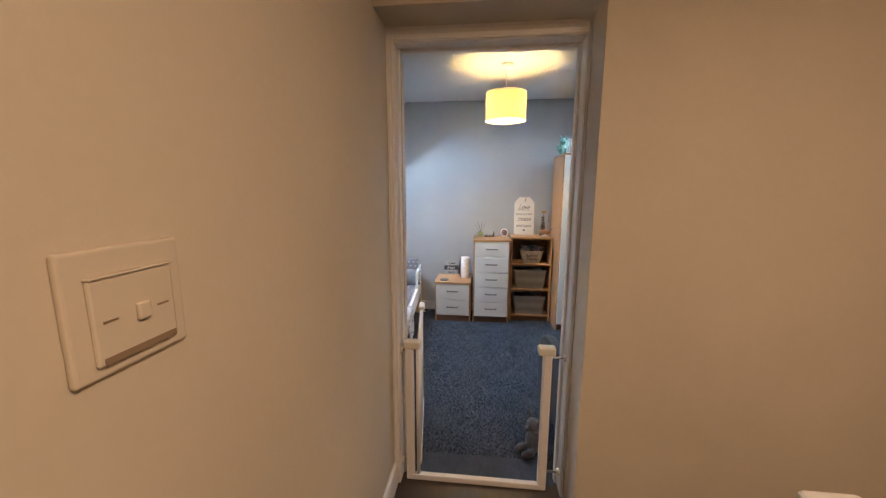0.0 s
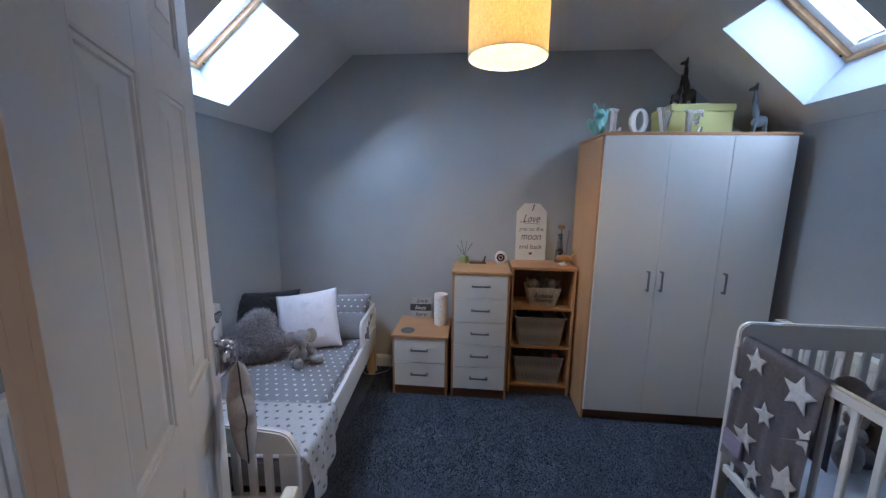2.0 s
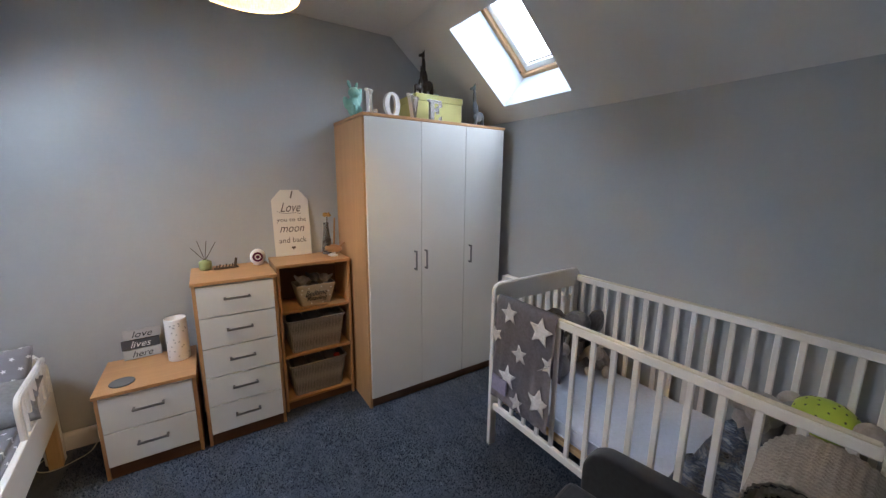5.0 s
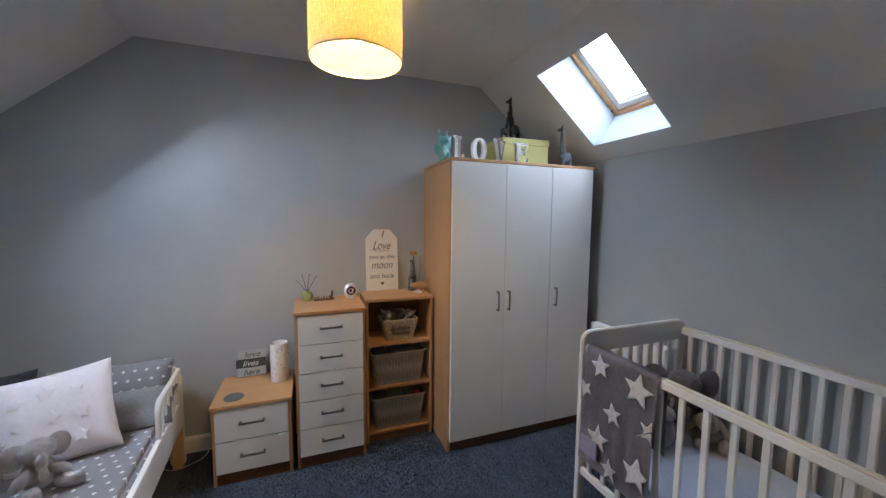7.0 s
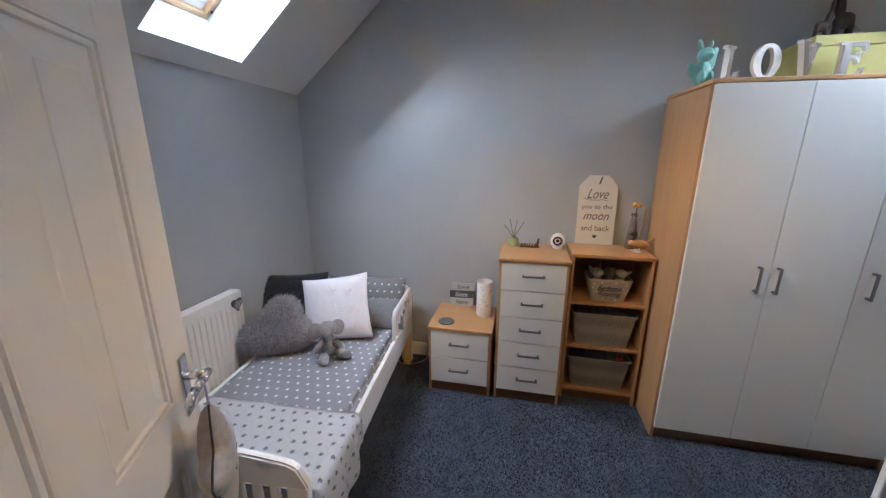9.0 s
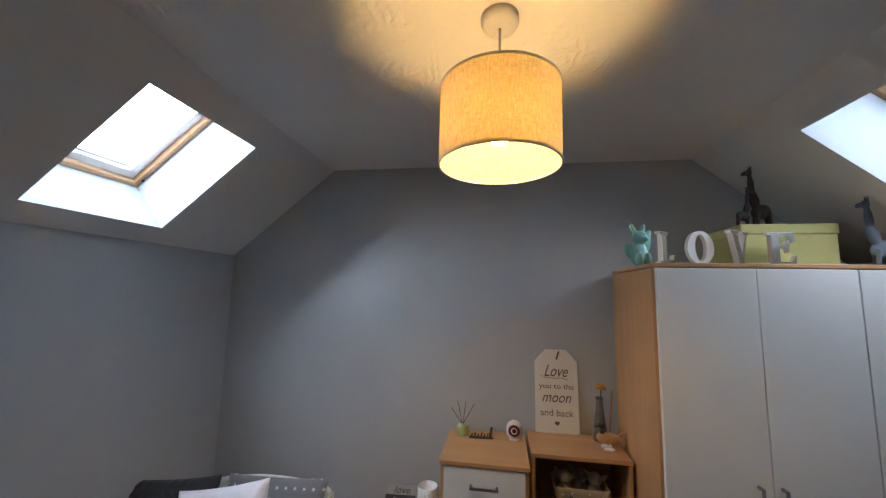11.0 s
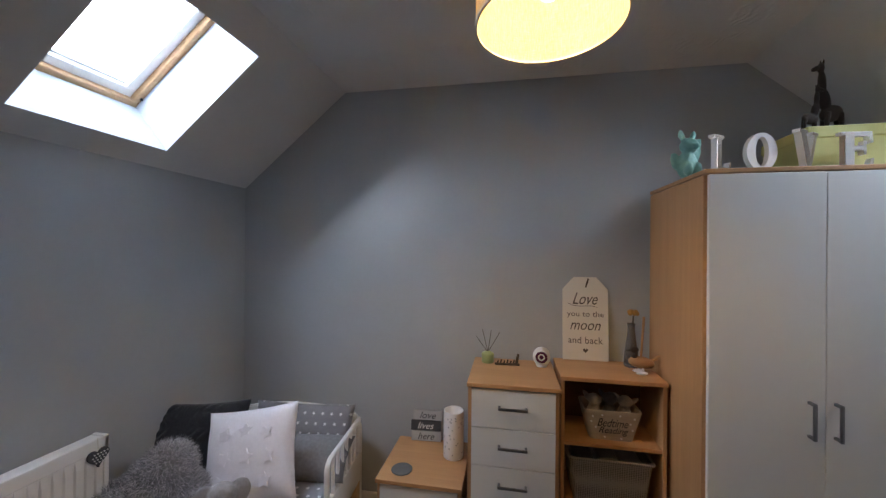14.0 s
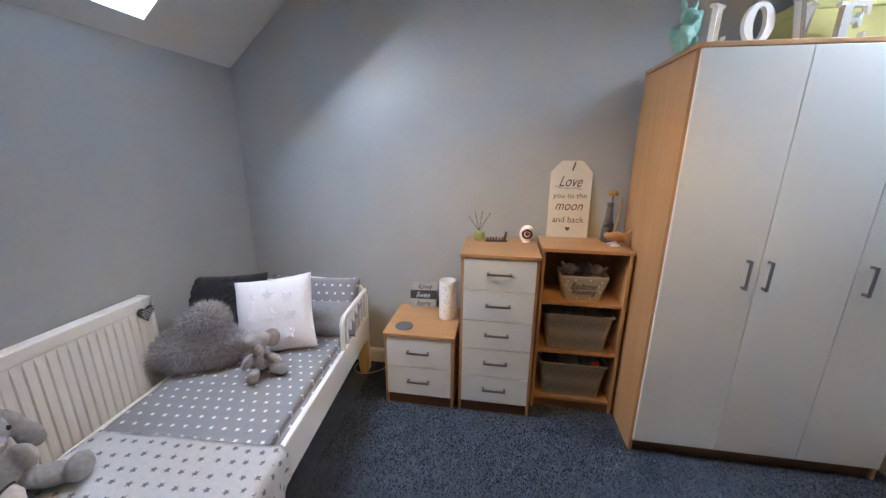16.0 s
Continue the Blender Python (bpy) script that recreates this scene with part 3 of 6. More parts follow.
def moulding(x_in, x_out, y_wall, sign, z_top):
    """An upright architrave: stepped profile from the opening's edge outward."""
    w = abs(x_out - x_in)
    s = 1 if x_out > x_in else -1
    prof = [(0, 0), (0, 0.012), (w * 0.12, 0.015), (w * 0.2, 0.010), (w * 0.45, 0.011), (w * 0.6, 0.018), (w * 0.72, 0.020), (w * 0.85, 0.014), (w, 0.016), (w, 0)]
    bm = bmesh.new()
    ends = [[bm.verts.new((x_in + s * u, y_wall + sign * d * (0.8 if sign < 0 else 0.55), z)) for u, d in prof] for z in (0, z_top)]
    bm.faces.new(ends[0]), bm.faces.new(ends[1][::-1])
    for k in range(len(prof)):
        j = (k + 1) % len(prof)
        bm.faces.new((ends[0][k], ends[1][k], ends[1][j], ends[0][j]))
    bmesh.ops.recalc_face_normals(bm, faces=bm.faces)
    return bm


def head_moulding(x0, x1, z_in, z_out, y_wall, sign):
    w = z_out - z_in
    prof = [(0, 0), (0, 0.012), (w * 0.12, 0.015), (w * 0.2, 0.010), (w * 0.45, 0.011), (w * 0.6, 0.018), (w * 0.72, 0.020), (w * 0.85, 0.014), (w, 0.016), (w, 0)]
    bm = bmesh.new()
    ends = [[bm.verts.new((x, y_wall + sign * d * (0.8 if sign < 0 else 0.55), z_in + u)) for u, d in prof] for x in (x0, x1)]
    bm.faces.new(ends[0]), bm.faces.new(ends[1][::-1])
    for k in range(len(prof)):
        j = (k + 1) % len(prof)
        bm.faces.new((ends[0][k], ends[1][k], ends[1][j], ends[0][j]))
    bmesh.ops.recalc_face_normals(bm, faces=bm.faces)
    return bm


part("architrave", moulding(OPEN_L - 0.002, HALL_W + 0.001, 1.640, -1, OPEN_T + 0.054), M_GLOSS, lin)
part("architrave", moulding(OPEN_R + 0.002, 0.4825, 1.640, -1, OPEN_T + 0.054), M_GLOSS, lin)
part("architrave", head_moulding(OPEN_L, OPEN_R + 0.002, OPEN_T + 0.004, OPEN_T + 0.054, 1.640, -1), M_GLOSS, lin)
part("architrave", moulding(OPEN_L - 0.036, OPEN_L - 0.096, SOUTH, 1, OPEN_T + 0.07), M_GLOSS, lin)
part("architrave", moulding(OPEN_R + 0.006, OPEN_R + 0.066, SOUTH, 1, OPEN_T + 0.07), M_GLOSS, lin)
part("architrave", head_moulding(OPEN_L - 0.034, OPEN_R + 0.004, OPEN_T + 0.006, OPEN_T + 0.07, SOUTH, 1), M_GLOSS, lin)

# thermostat on the landing wall
pnl = thing("thermostat", "cream wall thermostat with a small sliding control", "thermostat", pose(HALL_W, 0.423, 1.321))
part("casing", box(0.0, -0.070, -0.068, 0.010, 0.070, 0.071, 0.004, 3), M_HALL, pnl)
part("faceplate", box(0.010, -0.050, -0.054, 0.016, 0.050, 0.040, 0.003, 2), M_HALL, pnl)
part("vent_lip", box(0.010, -0.050, 0.040, 0.0185, 0.050, 0.043, 0.001), M_HALL, pnl)
# flat brown strip: the slot's shade as colour, no recess is cut
part("slot_shade", box(0.0162, -0.044, -0.053, 0.0168, 0.046, -0.045, 0.0), M_VENT, pnl, "brown strip standing for the shade in the vent slot")
part("slider", box(0.016, -0.004, -0.016, 0.022, 0.012, 0.004, 0.002, 2), M_HALL, pnl)
for y in (-0.032, 0.032):
    part("scale_mark", box(0.0162, y - 0.008, -0.008, 0.0167, y + 0.008, -0.0055, 0.0), M_VENT, pnl)

# landing newel post
nw = thing("newel_post", "white painted square newel post on the landing", "newel post", pose(0.785, 0.735, 0))
part("shaft", box(-0.045, -0.045, 0, 0.045, 0.045, 0.80, 0.006, 2), M_GLOSS, nw)
part("cap", box(-0.06, -0.06, 0.80, 0.06, 0.06, 0.85, 0.014, 3), M_GLOSS, nw)


# ---------------------------------------------------------------- door leaf
def panel_door():
    d = thing("door_1", "white six-panel moulded door standing open", "door", pose(-0.338, 1.830, 0.008, 0, 0, 117.2), kind="structure")
    W, H, T = 0.762, 2.03, 0.035
    cols = ((0.140, 0.354), (0.446, 0.660))
    rows = ((0.20, 0.83), (0.965, 1.66), (1.765, 1.925))
    bm = bmesh.new()
    add_box(bm, 0, -T + 0.009, 0, W, -0.009, H)
    part("core", bm, M_DOOR, d)
    for side in (0, 1):
        y0, y1 = ((-T, -T + 0.009) if side == 0 else (-0.009, 0))
        xs = (0, cols[0][0], cols[0][1], cols[1][0], cols[1][1], W)
        for k in (0, 2, 4):
            part("stile", box(xs[k], y0, 0, xs[k + 1], y1, H, 0.0006), M_DOOR, d)
        for c in cols:
            zs = (0, rows[0][0], rows[0][1], rows[1][0], rows[1][1], rows[2][0], rows[2][1], H)
            for k in (0, 2, 4, 6):
                part("rail", box(c[0], y0, zs[k], c[1], y1, zs[k + 1], 0.0006), M_DOOR, d)
            for r in rows:
                # fielded panel with a raised, bevelled middle
                bm = bmesh.new()
                lo = -T + 0.0085 if side == 0 else -0.0085
                out = -1 if side == 0 else 1
                rings = []
                for inset, rise in ((0.0, 0.0085), (0.004, 0.0085), (0.006, 0.0045), (0.012, 0.0060), (0.016, 0.0055), (0.019, 0.0), (0.024, 0.0003), (0.060, 0.0066), (0.062, 0.0085), (0.066, 0.0085)):
                    y = lo + out * rise
                    rings.append([bm.verts.new(p) for p in ((c[0] + inset, y, r[0] + inset), (c[1] - inset, y, r[0] + inset), (c[1] - inset, y, r[1] - inset), (c[0] + inset, y, r[1] - inset))])
                for a, b in zip(rings, rings[1:]):
                    for k in range(4):
                        bm.faces.new((a[k], a[(k + 1) % 4], b[(k + 1) % 4], b[k]))
                bm.faces.new(rings[-1])
                bmesh.ops.recalc_face_normals(bm, faces=bm.faces)
                part("panel", bm, M_DOOR, d)
    for side in (0, 1):
        s = -1 if side == 0 else 1
        y = -T if side == 0 else 0
        x = W - 0.048
        plate = part("handle_plate", box(x - 0.018, y, 0.900, x + 0.018, y + s * 0.007, 1.046, 0.003, 2), M_CHROME, d, "chrome lever handle plate")
        bm = tube((x, y, 0.995), (x, y + s * 0.048, 0.995), 0.010)
        part("spindle", bm, M_CHROME, plate, smooth=True)
        bm = bmesh.new()
        pts = [(x + 0.008, 0.995), (x - 0.03, 0.996), (x - 0.07, 0.999), (x - 0.11, 0.992)]
        for (xa, za), (xb, zb) in zip(pts, pts[1:]):
            add_tube(bm, (xa, y + s * 0.048, za), (xb, y + s * 0.05, zb), 0.0095, 0.0085, 12)
            add_ball(bm, (xb, y + s * 0.05, zb), (0.0086, 0.0086, 0.0086), sub=2)
        part("lever", bm, M_CHROME, plate, smooth=True)
    part("latch", box(W, -0.028, 0.96, W + 0.002, -0.008, 1.06, 0.0005), M_NICKEL, d)
    for z in (0.22, 1.0, 1.78):
        part("hinge", tube((-0.004, 0.004, z - 0.05), (-0.004, 0.004, z + 0.05), 0.006, sides=12), M_NICKEL, d, smooth=True)
        part("hinge_leaf", box(-0.0015, -0.032, z - 0.05, 0.0, 0.0, z + 0.05, 0.0003), M_DOOR, d)
    return d


panel_door()

# ---------------------------------------------------------------- safety gate in the doorway
g = thing("safety_gate", "white metal child safety gate standing open in the doorway", "safety gate", pose(0, 1.672, 0))
for x, s in ((-0.262, -1), (0.386, 1)):
    part("post", box(x - 0.020, -0.018, 0.03, x + 0.020, 0.018, 0.71, 0.006, 2), M_GLOSS, g)
    part("cap", box(x - 0.036 + (0.012 if s < 0 else -0.008), -0.026, 0.705, x + 0.042 + (0.012 if s < 0 else -0.008), 0.026, 0.742, 0.007, 2), M_CREAMPLASTIC, g, "cream plastic hinge cap")
    for z in (0.10, 0.69):
        part("spindle", tube((x + s * 0.018, 0, z), (OPEN_L if s < 0 else OPEN_R, 0, z), 0.005, sides=10), M_NICKEL, g)
        part("wall_cup", tube(((OPEN_L + 0.012) if s < 0 else (OPEN_R - 0.012), 0, z), (OPEN_L if s < 0 else OPEN_R, 0, z), 0.016, sides=16), M_CREAMPLASTIC, g)
    if s < 0:
        part("inner_post", tube((x + 0.040, 0, 0.03), (x + 0.040, 0, 0.71), 0.009), M_GLOSS, g, smooth=True)
part("threshold_bar", box(-0.282, -0.014, 0.0, 0.406, 0.014, 0.03, 0.005, 2), M_GLOSS, g)
leaf = part("gate_leaf", box(0, -0.010, 0.69, 0.57, 0.010, 0.715, 0.005, 2), M_GLOSS, g)
leaf.matrix_basis = pose(-0.220, 0.024, 0, 0, 0, 98)
part("bottom_rail", box(0, -0.010, 0.06, 0.57, 0.010, 0.085, 0.004, 2), M_GLOSS, leaf)
for k in range(10):
    x = 0.012 + k * 0.0605
    part("bar", tube((x, 0, 0.08), (x, 0, 0.70), 0.0065, sides=10), M_GLOSS, leaf, smooth=True)
part("latch_handle", box(0.50, -0.018, 0.70, 0.60, 0.018, 0.735, 0.008, 2), M_CREAMPLASTIC, leaf, "cream plastic latch handle")


# ---------------------------------------------------------------- beech and white units
def bow_handle(parent, x, z, width, y, upright=False):
    h = part("handle", box(-width / 2, -0.030, -0.006, width / 2, -0.022, 0.006, 0.003, 2), M_NICKEL, parent, "brushed grey metal bow handle")
    for s in (-1, 1):
        part("foot", box(s * (width / 2 - 0.006) - 0.005, -0.026, -0.005, s * (width / 2 - 0.006) + 0.005, 0.0, 0.005, 0.001), M_NICKEL, h)
    h.matrix_basis = pose(x, y, z, 0, 90 if upright else 0, 0)
    return h


def drawer_unit(name, label, x0, x1, y0, y1, top, drawers, plinth):
    u = thing(name, label, "drawers", pose((x0 + x1) / 2, y0, 0))
    w, d = (x1 - x0) / 2, y1 - y0
    t = 0.016
    part("side_panel", box(-w, 0.014, 0, -w + t, d, top - 0.018), M_BEECH, u)
    part("side_panel", box(w - t, 0.014, 0, w, d, top - 0.018), M_BEECH, u)
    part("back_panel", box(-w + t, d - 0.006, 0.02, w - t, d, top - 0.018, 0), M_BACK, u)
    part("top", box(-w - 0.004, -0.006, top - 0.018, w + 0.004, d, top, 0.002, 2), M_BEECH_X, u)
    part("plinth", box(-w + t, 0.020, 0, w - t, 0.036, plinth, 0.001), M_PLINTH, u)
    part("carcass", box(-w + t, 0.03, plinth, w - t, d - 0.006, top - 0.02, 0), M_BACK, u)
    n = len(drawers) - 1
    for a, b in zip(drawers, drawers[1:]):
        f = part("drawer_front", box(-w + 0.017, 0.0, a + 0.0018, w - 0.017, 0.016, b - 0.0018, 0.0015), M_FOIL, u, "white laminate drawer front")
        bow_handle(f, 0, (a + b) / 2 + 0.010, 0.125, 0.0)
    return u


drawer_unit("chest_of_drawers", "narrow five-drawer chest in beech laminate with white fronts", -0.014, 0.376, 3.905, 4.29, 0.922, (0.072, 0.236, 0.400, 0.564, 0.730, 0.902), 0.07)
drawer_unit("bedside_cabinet", "low two-drawer beech bedside cabinet with white fronts", -0.432, -0.040, 3.900, 4.29, 0.452, (0.072, 0.250, 0.432), 0.07)

# open bookcase
bc = thing("bookcase", "open beech bookcase with three shelf bays", "bookcase", pose(0.612, 4.012, 0))
w, d = 0.218, 0.285
part("side_panel", box(-w, 0, 0, -w + 0.016, d, 0.924), M_BEECH, bc)
part("side_panel", box(w - 0.016, 0, 0, w, d, 0.924), M_BEECH, bc)
part("top", box(-w - 0.003, -0.006, 0.924, w + 0.003, d, 0.942, 0.002, 2), M_BEECH_X, bc)
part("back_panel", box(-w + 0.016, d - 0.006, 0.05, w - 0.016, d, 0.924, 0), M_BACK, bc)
for z in (0.07, 0.365, 0.650):
    part("shelf", box(-w + 0.016, 0.006, z - 0.016, w - 0.016, d - 0.006, z), M_BEECH_X, bc)
part("plinth", box(-w + 0.016, 0.02, 0, w - 0.016, 0.036, 0.054, 0.001), M_PLINTH, bc)

# wardrobe
wd = thing("wardrobe", "three-door wardrobe with beech sides and plain white doors", "wardrobe", pose(0.846, 3.766, 0))
W, D, H = 1.044, 0.50, 1.80
part("side_panel", box(0, 0.0, 0, 0.018, D, H - 0.02), M_BEECH, wd)
part("side_panel", box(W - 0.018, 0.0, 0, W, D, H - 0.02), M_BEECH, wd)
part("top", box(-0.002, -0.014, H - 0.016, W + 0.002, D, H, 0.002, 2), M_BEECH_X, wd)
part("plinth", box(0.018, 0.012, 0, W - 0.018, 0.028, 0.068, 0.001), M_PLINTH, wd)
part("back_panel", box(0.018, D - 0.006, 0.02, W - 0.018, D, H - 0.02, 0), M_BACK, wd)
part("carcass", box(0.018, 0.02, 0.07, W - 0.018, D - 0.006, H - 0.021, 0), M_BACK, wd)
for k, (a, b) in enumerate(((0.012, 0.3668), (0.368, 0.703), (0.705, 1.032))):
    door = part("wardrobe_door", box(a, -0.016, 0.072, b, 0.001, H - 0.020, 0.002), M_FOIL, wd, "plain white laminate door")
    hx = (0.318, 0.394, 0.748)[k]
    bow_handle(door, hx, 0.94, 0.125, -0.016, True)

# ---------------------------------------------------------------- ceiling lamp
lp = thing("pendant_lamp", "lit drum pendant with a cream linen shade", "pendant lamp", pose(0.243, 3.135, 0))
part("ceiling_rose", lathe([(0.0, CEIL), (0.052, CEIL), (0.052, CEIL - 0.018), (0.046, CEIL - 0.030), (0.012, CEIL - 0.034), (0.0, CEIL - 0.034)]), M_CERAMIC, lp, smooth=True)
part("flex", tube((0, 0, 2.19), (0, 0, CEIL - 0.03), 0.0032, sides=10), M_CERAMIC, lp, smooth=True)
part("bulb_holder", lathe([(0.0, 2.215), (0.017, 2.215), (0.019, 2.18), (0.019, 2.146), (0.0, 2.144)], 20), M_CERAMIC, lp, smooth=True)
bm = bmesh.new()
R, Z0, Z1 = 0.160, 1.998, 2.208
for r in (R, R - 0.002):
    bmesh.ops.create_cone(bm, cap_ends=False, segments=72, radius1=r, radius2=r, depth=Z1 - Z0, matrix=Matrix.Translation((0, 0, (Z0 + Z1) / 2)))
shade = part("shade", bm, M_SHADE, lp, "cream linen drum shade", smooth=True)
for z in (Z0, Z1):
    bm = lathe([(R - 0.003, z - 0.003), (R + 0.0015, z - 0.003), (R + 0.0015, z + 0.003), (R - 0.003, z + 0.003), (R - 0.003, z - 0.003)], 72, False)
    part("rim", bm, M_CREAM, shade)
for k in range(3):
    a = 2 * math.pi * k / 3 + 0.4
    part("spoke", tube((0.02 * math.cos(a), 0.02 * math.sin(a), 2.160), ((R - 0.002) * math.cos(a), (R - 0.002) * math.sin(a), 2.19), 0.0018, sides=8), M_CERAMIC, lp)
# unseen opaque collar, added to weaken the bulb's light on the ceiling
part("uplight_collar", lathe([(0.0, 2.150), (0.014, 2.150), (0.019, 2.138), (0.022, 2.128), (0.0, 2.128)], 24), M_CERAMIC, lp, "unseen white collar added to cut the bulb's upward light", smooth=True)
part("bulb", lathe([(0.0, 2.054), (0.016, 2.058), (0.028, 2.072), (0.033, 2.092), (0.030, 2.112), (0.022, 2.1275), (0.0, 2.1275)], 24), M_BULB, lp, "glowing warm light bulb", smooth=True)


# ---------------------------------------------------------------- radiators
def radiator(y0, y1, z0, z1, x_wall, sign, label):
    r = thing("radiator", label, "radiator", pose(x_wall, y0, 0))
    L = y1 - y0
    f, b = sign * 0.085, sign * 0.025
    n = max(4, int(L / 0.034))
    bm = bmesh.new()
    prof = []
    for k in range(n):
        c = 0.02 + (L - 0.04) * k / n
        p = (L - 0.04) / n
        for u, dd in ((0, 0.0), (0.12, 0.0), (0.25, 0.007), (0.72, 0.007), (0.86, 0.0)):
            prof.append((c + p * u, dd))
    prof.append((L - 0.02, 0.0))
    rows = []
    for z, fade in ((z0 + 0.025, 0.0), (z0 + 0.06, 1.0), (z1 - 0.085, 1.0), (z1 - 0.05, 0.0)):
        rows.append([bm.verts.new((f + sign * dd * fade, y, z)) for y, dd in prof])
    for a, c in zip(rows, rows[1:]):
        for k in range(len(prof) - 1):
            bm.faces.new((a[k], a[k + 1], c[k + 1], c[k]))
    bmesh.ops.recalc_face_normals(bm, faces=bm.faces)
    part("front_panel", bm, M_RAD, r, smooth=False)
    part("body", box(min(b, f - sign * 0.001), 0.004, z0, max(b, f - sign * 0.001), L - 0.004, z1 - 0.012, 0.004, 2), M_RAD, r)
    part("rim", box(min(f, f + sign * 0.006), 0, z1 - 0.05, max(f, f + sign * 0.006), L, z1, 0.003), M_RAD, r)
    part("rim", box(min(f, f + sign * 0.006), 0, z0, max(f, f + sign * 0.006), L, z0 + 0.025, 0.003), M_RAD, r)
    for y in (0.0, L - 0.018):
        part("end_cover", box(min(b, f + sign * 0.006), y, z0, max(b, f + sign * 0.006), y + 0.018, z1, 0.004, 2), M_RAD, r)
    part("top_grille", box(min(b, f), 0.018, z1 - 0.010, max(b, f), L - 0.018, z1 - 0.004, 0.001), M_RAD, r)
    for y in (0.12, L - 0.12):
        part("bracket", box(0, y, z0 + 0.06, sign * 0.03, y + 0.03, z1 - 0.08, 0) if sign > 0 else box(sign * 0.03, y, z0 + 0.06, 0, y + 0.03, z1 - 0.08, 0), M_RAD, r)
    part("pipe", tube((sign * 0.05, L - 0.05, 0.0), (sign * 0.05, L - 0.05, z0 + 0.02), 0.0075, sides=12), M_RAD, r)
    return r


radiator(2.35, 3.475, 0.20, 0.775, WEST, 1, "long white panel radiator along the knee wall")
radiator(3.15, 3.725, 0.20, 0.745, EAST, -1, "short white panel radiator beside the wardrobe")
for y, z in ((3.43, 0.725), (2.62, 0.725)):
    h = thing("hanging_heart", "small dark heart with white spots hung on the radiator", "heart decoration", pose(WEST + 0.093, y, z, 0, 0, 90), "hearts on the radiator")
    bm = slab(heart_outline(0.075), 0.012, "y", 0.002)
    part("heart", moved(bm, pose(0, -0.011, -0.015)), M_SLATEBOARD, h)
    for i in range(-2, 3):
        for j in range(-2, 3):
            if abs(i) + abs(j) < 4 and j < 2:
                part("spot", tube((i * 0.011 + (j % 2) * 0.005, -0.0145, j * 0.011 - 0.012), (i * 0.011 + (j % 2) * 0.005, -0.010, j * 0.011 - 0.012), 0.0024, sides=8), M_LETTER, h)
    part("loop", tube((0, -0.006, 0.01), (0, -0.002, 0.055), 0.001, sides=6), M_CREAM, h)


# ---------------------------------------------------------------- toddler bed
BED = pose(-0.515, 2.700, 0, 0, 0, 4.6)
BW, BL = 0.745, 1.535
bed = thing("toddler_bed", "white painted toddler bed with a slatted guard rail", "bed", BED)


def end_outline(w, low, high, n=24, r=0.07):
    """Gently arched top edge from x=-w to 0 with rounded corners."""
    pts = []
    for k in range(n + 1):
        x = -w * (1 - k / n)
        edge = min(-x, x + w)
        drop = r - math.sqrt(max(0.0, r * r - (r - edge) ** 2)) if edge < r else 0.0
        pts.append((x, low + (high - low) * math.sin(math.pi * k / n) - drop))
    return pts


def bed_end(y, low, high, name, band):
    """A slatted bed end; band is the depth of its solid top rail."""
    e = part(name, moved(slab(end_outline(BW, low, high) + [(0, low - band), (-BW, low - band)], 0.030, "y", 0.006), Matrix.Translation((0, y, 0))), M_WHITE, bed, smooth=False)
    base = low - band + 0.005
    part("post", box(-0.075, y, 0.0, 0.0, y + 0.030, base, 0.008, 2), M_WHITE, e)
    part("post", box(-BW, y, 0.0, -BW + 0.075, y + 0.030, base, 0.008, 2), M_WHITE, e)
    part("lower_rail", box(-BW + 0.07, y + 0.002, 0.20, -0.07, y + 0.028, 0.275, 0.004), M_WHITE, e)
    for k in range(9):
        x = -BW + 0.105 + k * (BW - 0.21 - 0.032) / 8
        part("slat", box(x, y + 0.006, 0.27, x + 0.032, y + 0.024, base + 0.005, 0.004), M_WHITE, e)
    part("bolt", tube((-0.040, y - 0.0015, 0.25), (-0.040, y + 0.002, 0.25), 0.006, sides=10), M_BLACK, e)
    return e


bed_end(0.004, 0.545, 0.580, "foot_board", 0.085)
bed_end(BL - 0.030, 0.590, 0.635, "head_board", 0.12)
for x in (-0.024, -BW):
    part("side_rail", box(x, 0.026, 0.235, x + 0.024, BL - 0.026, 0.395, 0.006, 2), M_WHITE, bed)
part("leg", box(-0.055, BL - 0.075, 0, -0.003, BL - 0.03, 0.24, 0.004), M_PINE, bed, "bare pine leg")
part("leg", box(-BW + 0.003, BL - 0.075, 0, -BW + 0.055, BL - 0.03, 0.24, 0.004), M_PINE, bed, "bare pine leg")
for k in range(9):
    y = 0.12 + k * 0.155
    part("slat", box(-BW + 0.024, y, 0.262, -0.024, y + 0.07, 0.276, 0), M_PINE, bed)
# guard rail with a rounded lead corner
GY, GZ = 1.075, 0.578
arc = [(GY + 0.055 - 0.055 * math.cos(a), GZ - 0.055 + 0.055 * math.sin(a)) for a in [math.pi / 2 * k / 8 for k in range(9)]]
inner = [(GY + 0.028 + 0.03 - 0.03 * math.cos(a), GZ - 0.058 + 0.03 * math.sin(a)) for a in [math.pi / 2 * k / 8 for k in range(9)]]
gr = part("guard_rail", moved(slab([(GY, 0.36)] + arc + [(BL - 0.02, GZ), (BL - 0.02, GZ - 0.028)] + inner[::-1] + [(GY + 0.028, 0.36)], 0.020, "x", 0.005), Matrix.Translation((-0.022, 0, 0))), M_WHITE, bed)
for k in range(7):
    y = GY + 0.068 + k * 0.056
    part("slat", box(-0.020, y, 0.38, -0.004, y + 0.018, GZ - 0.020, 0.004), M_WHITE, gr)

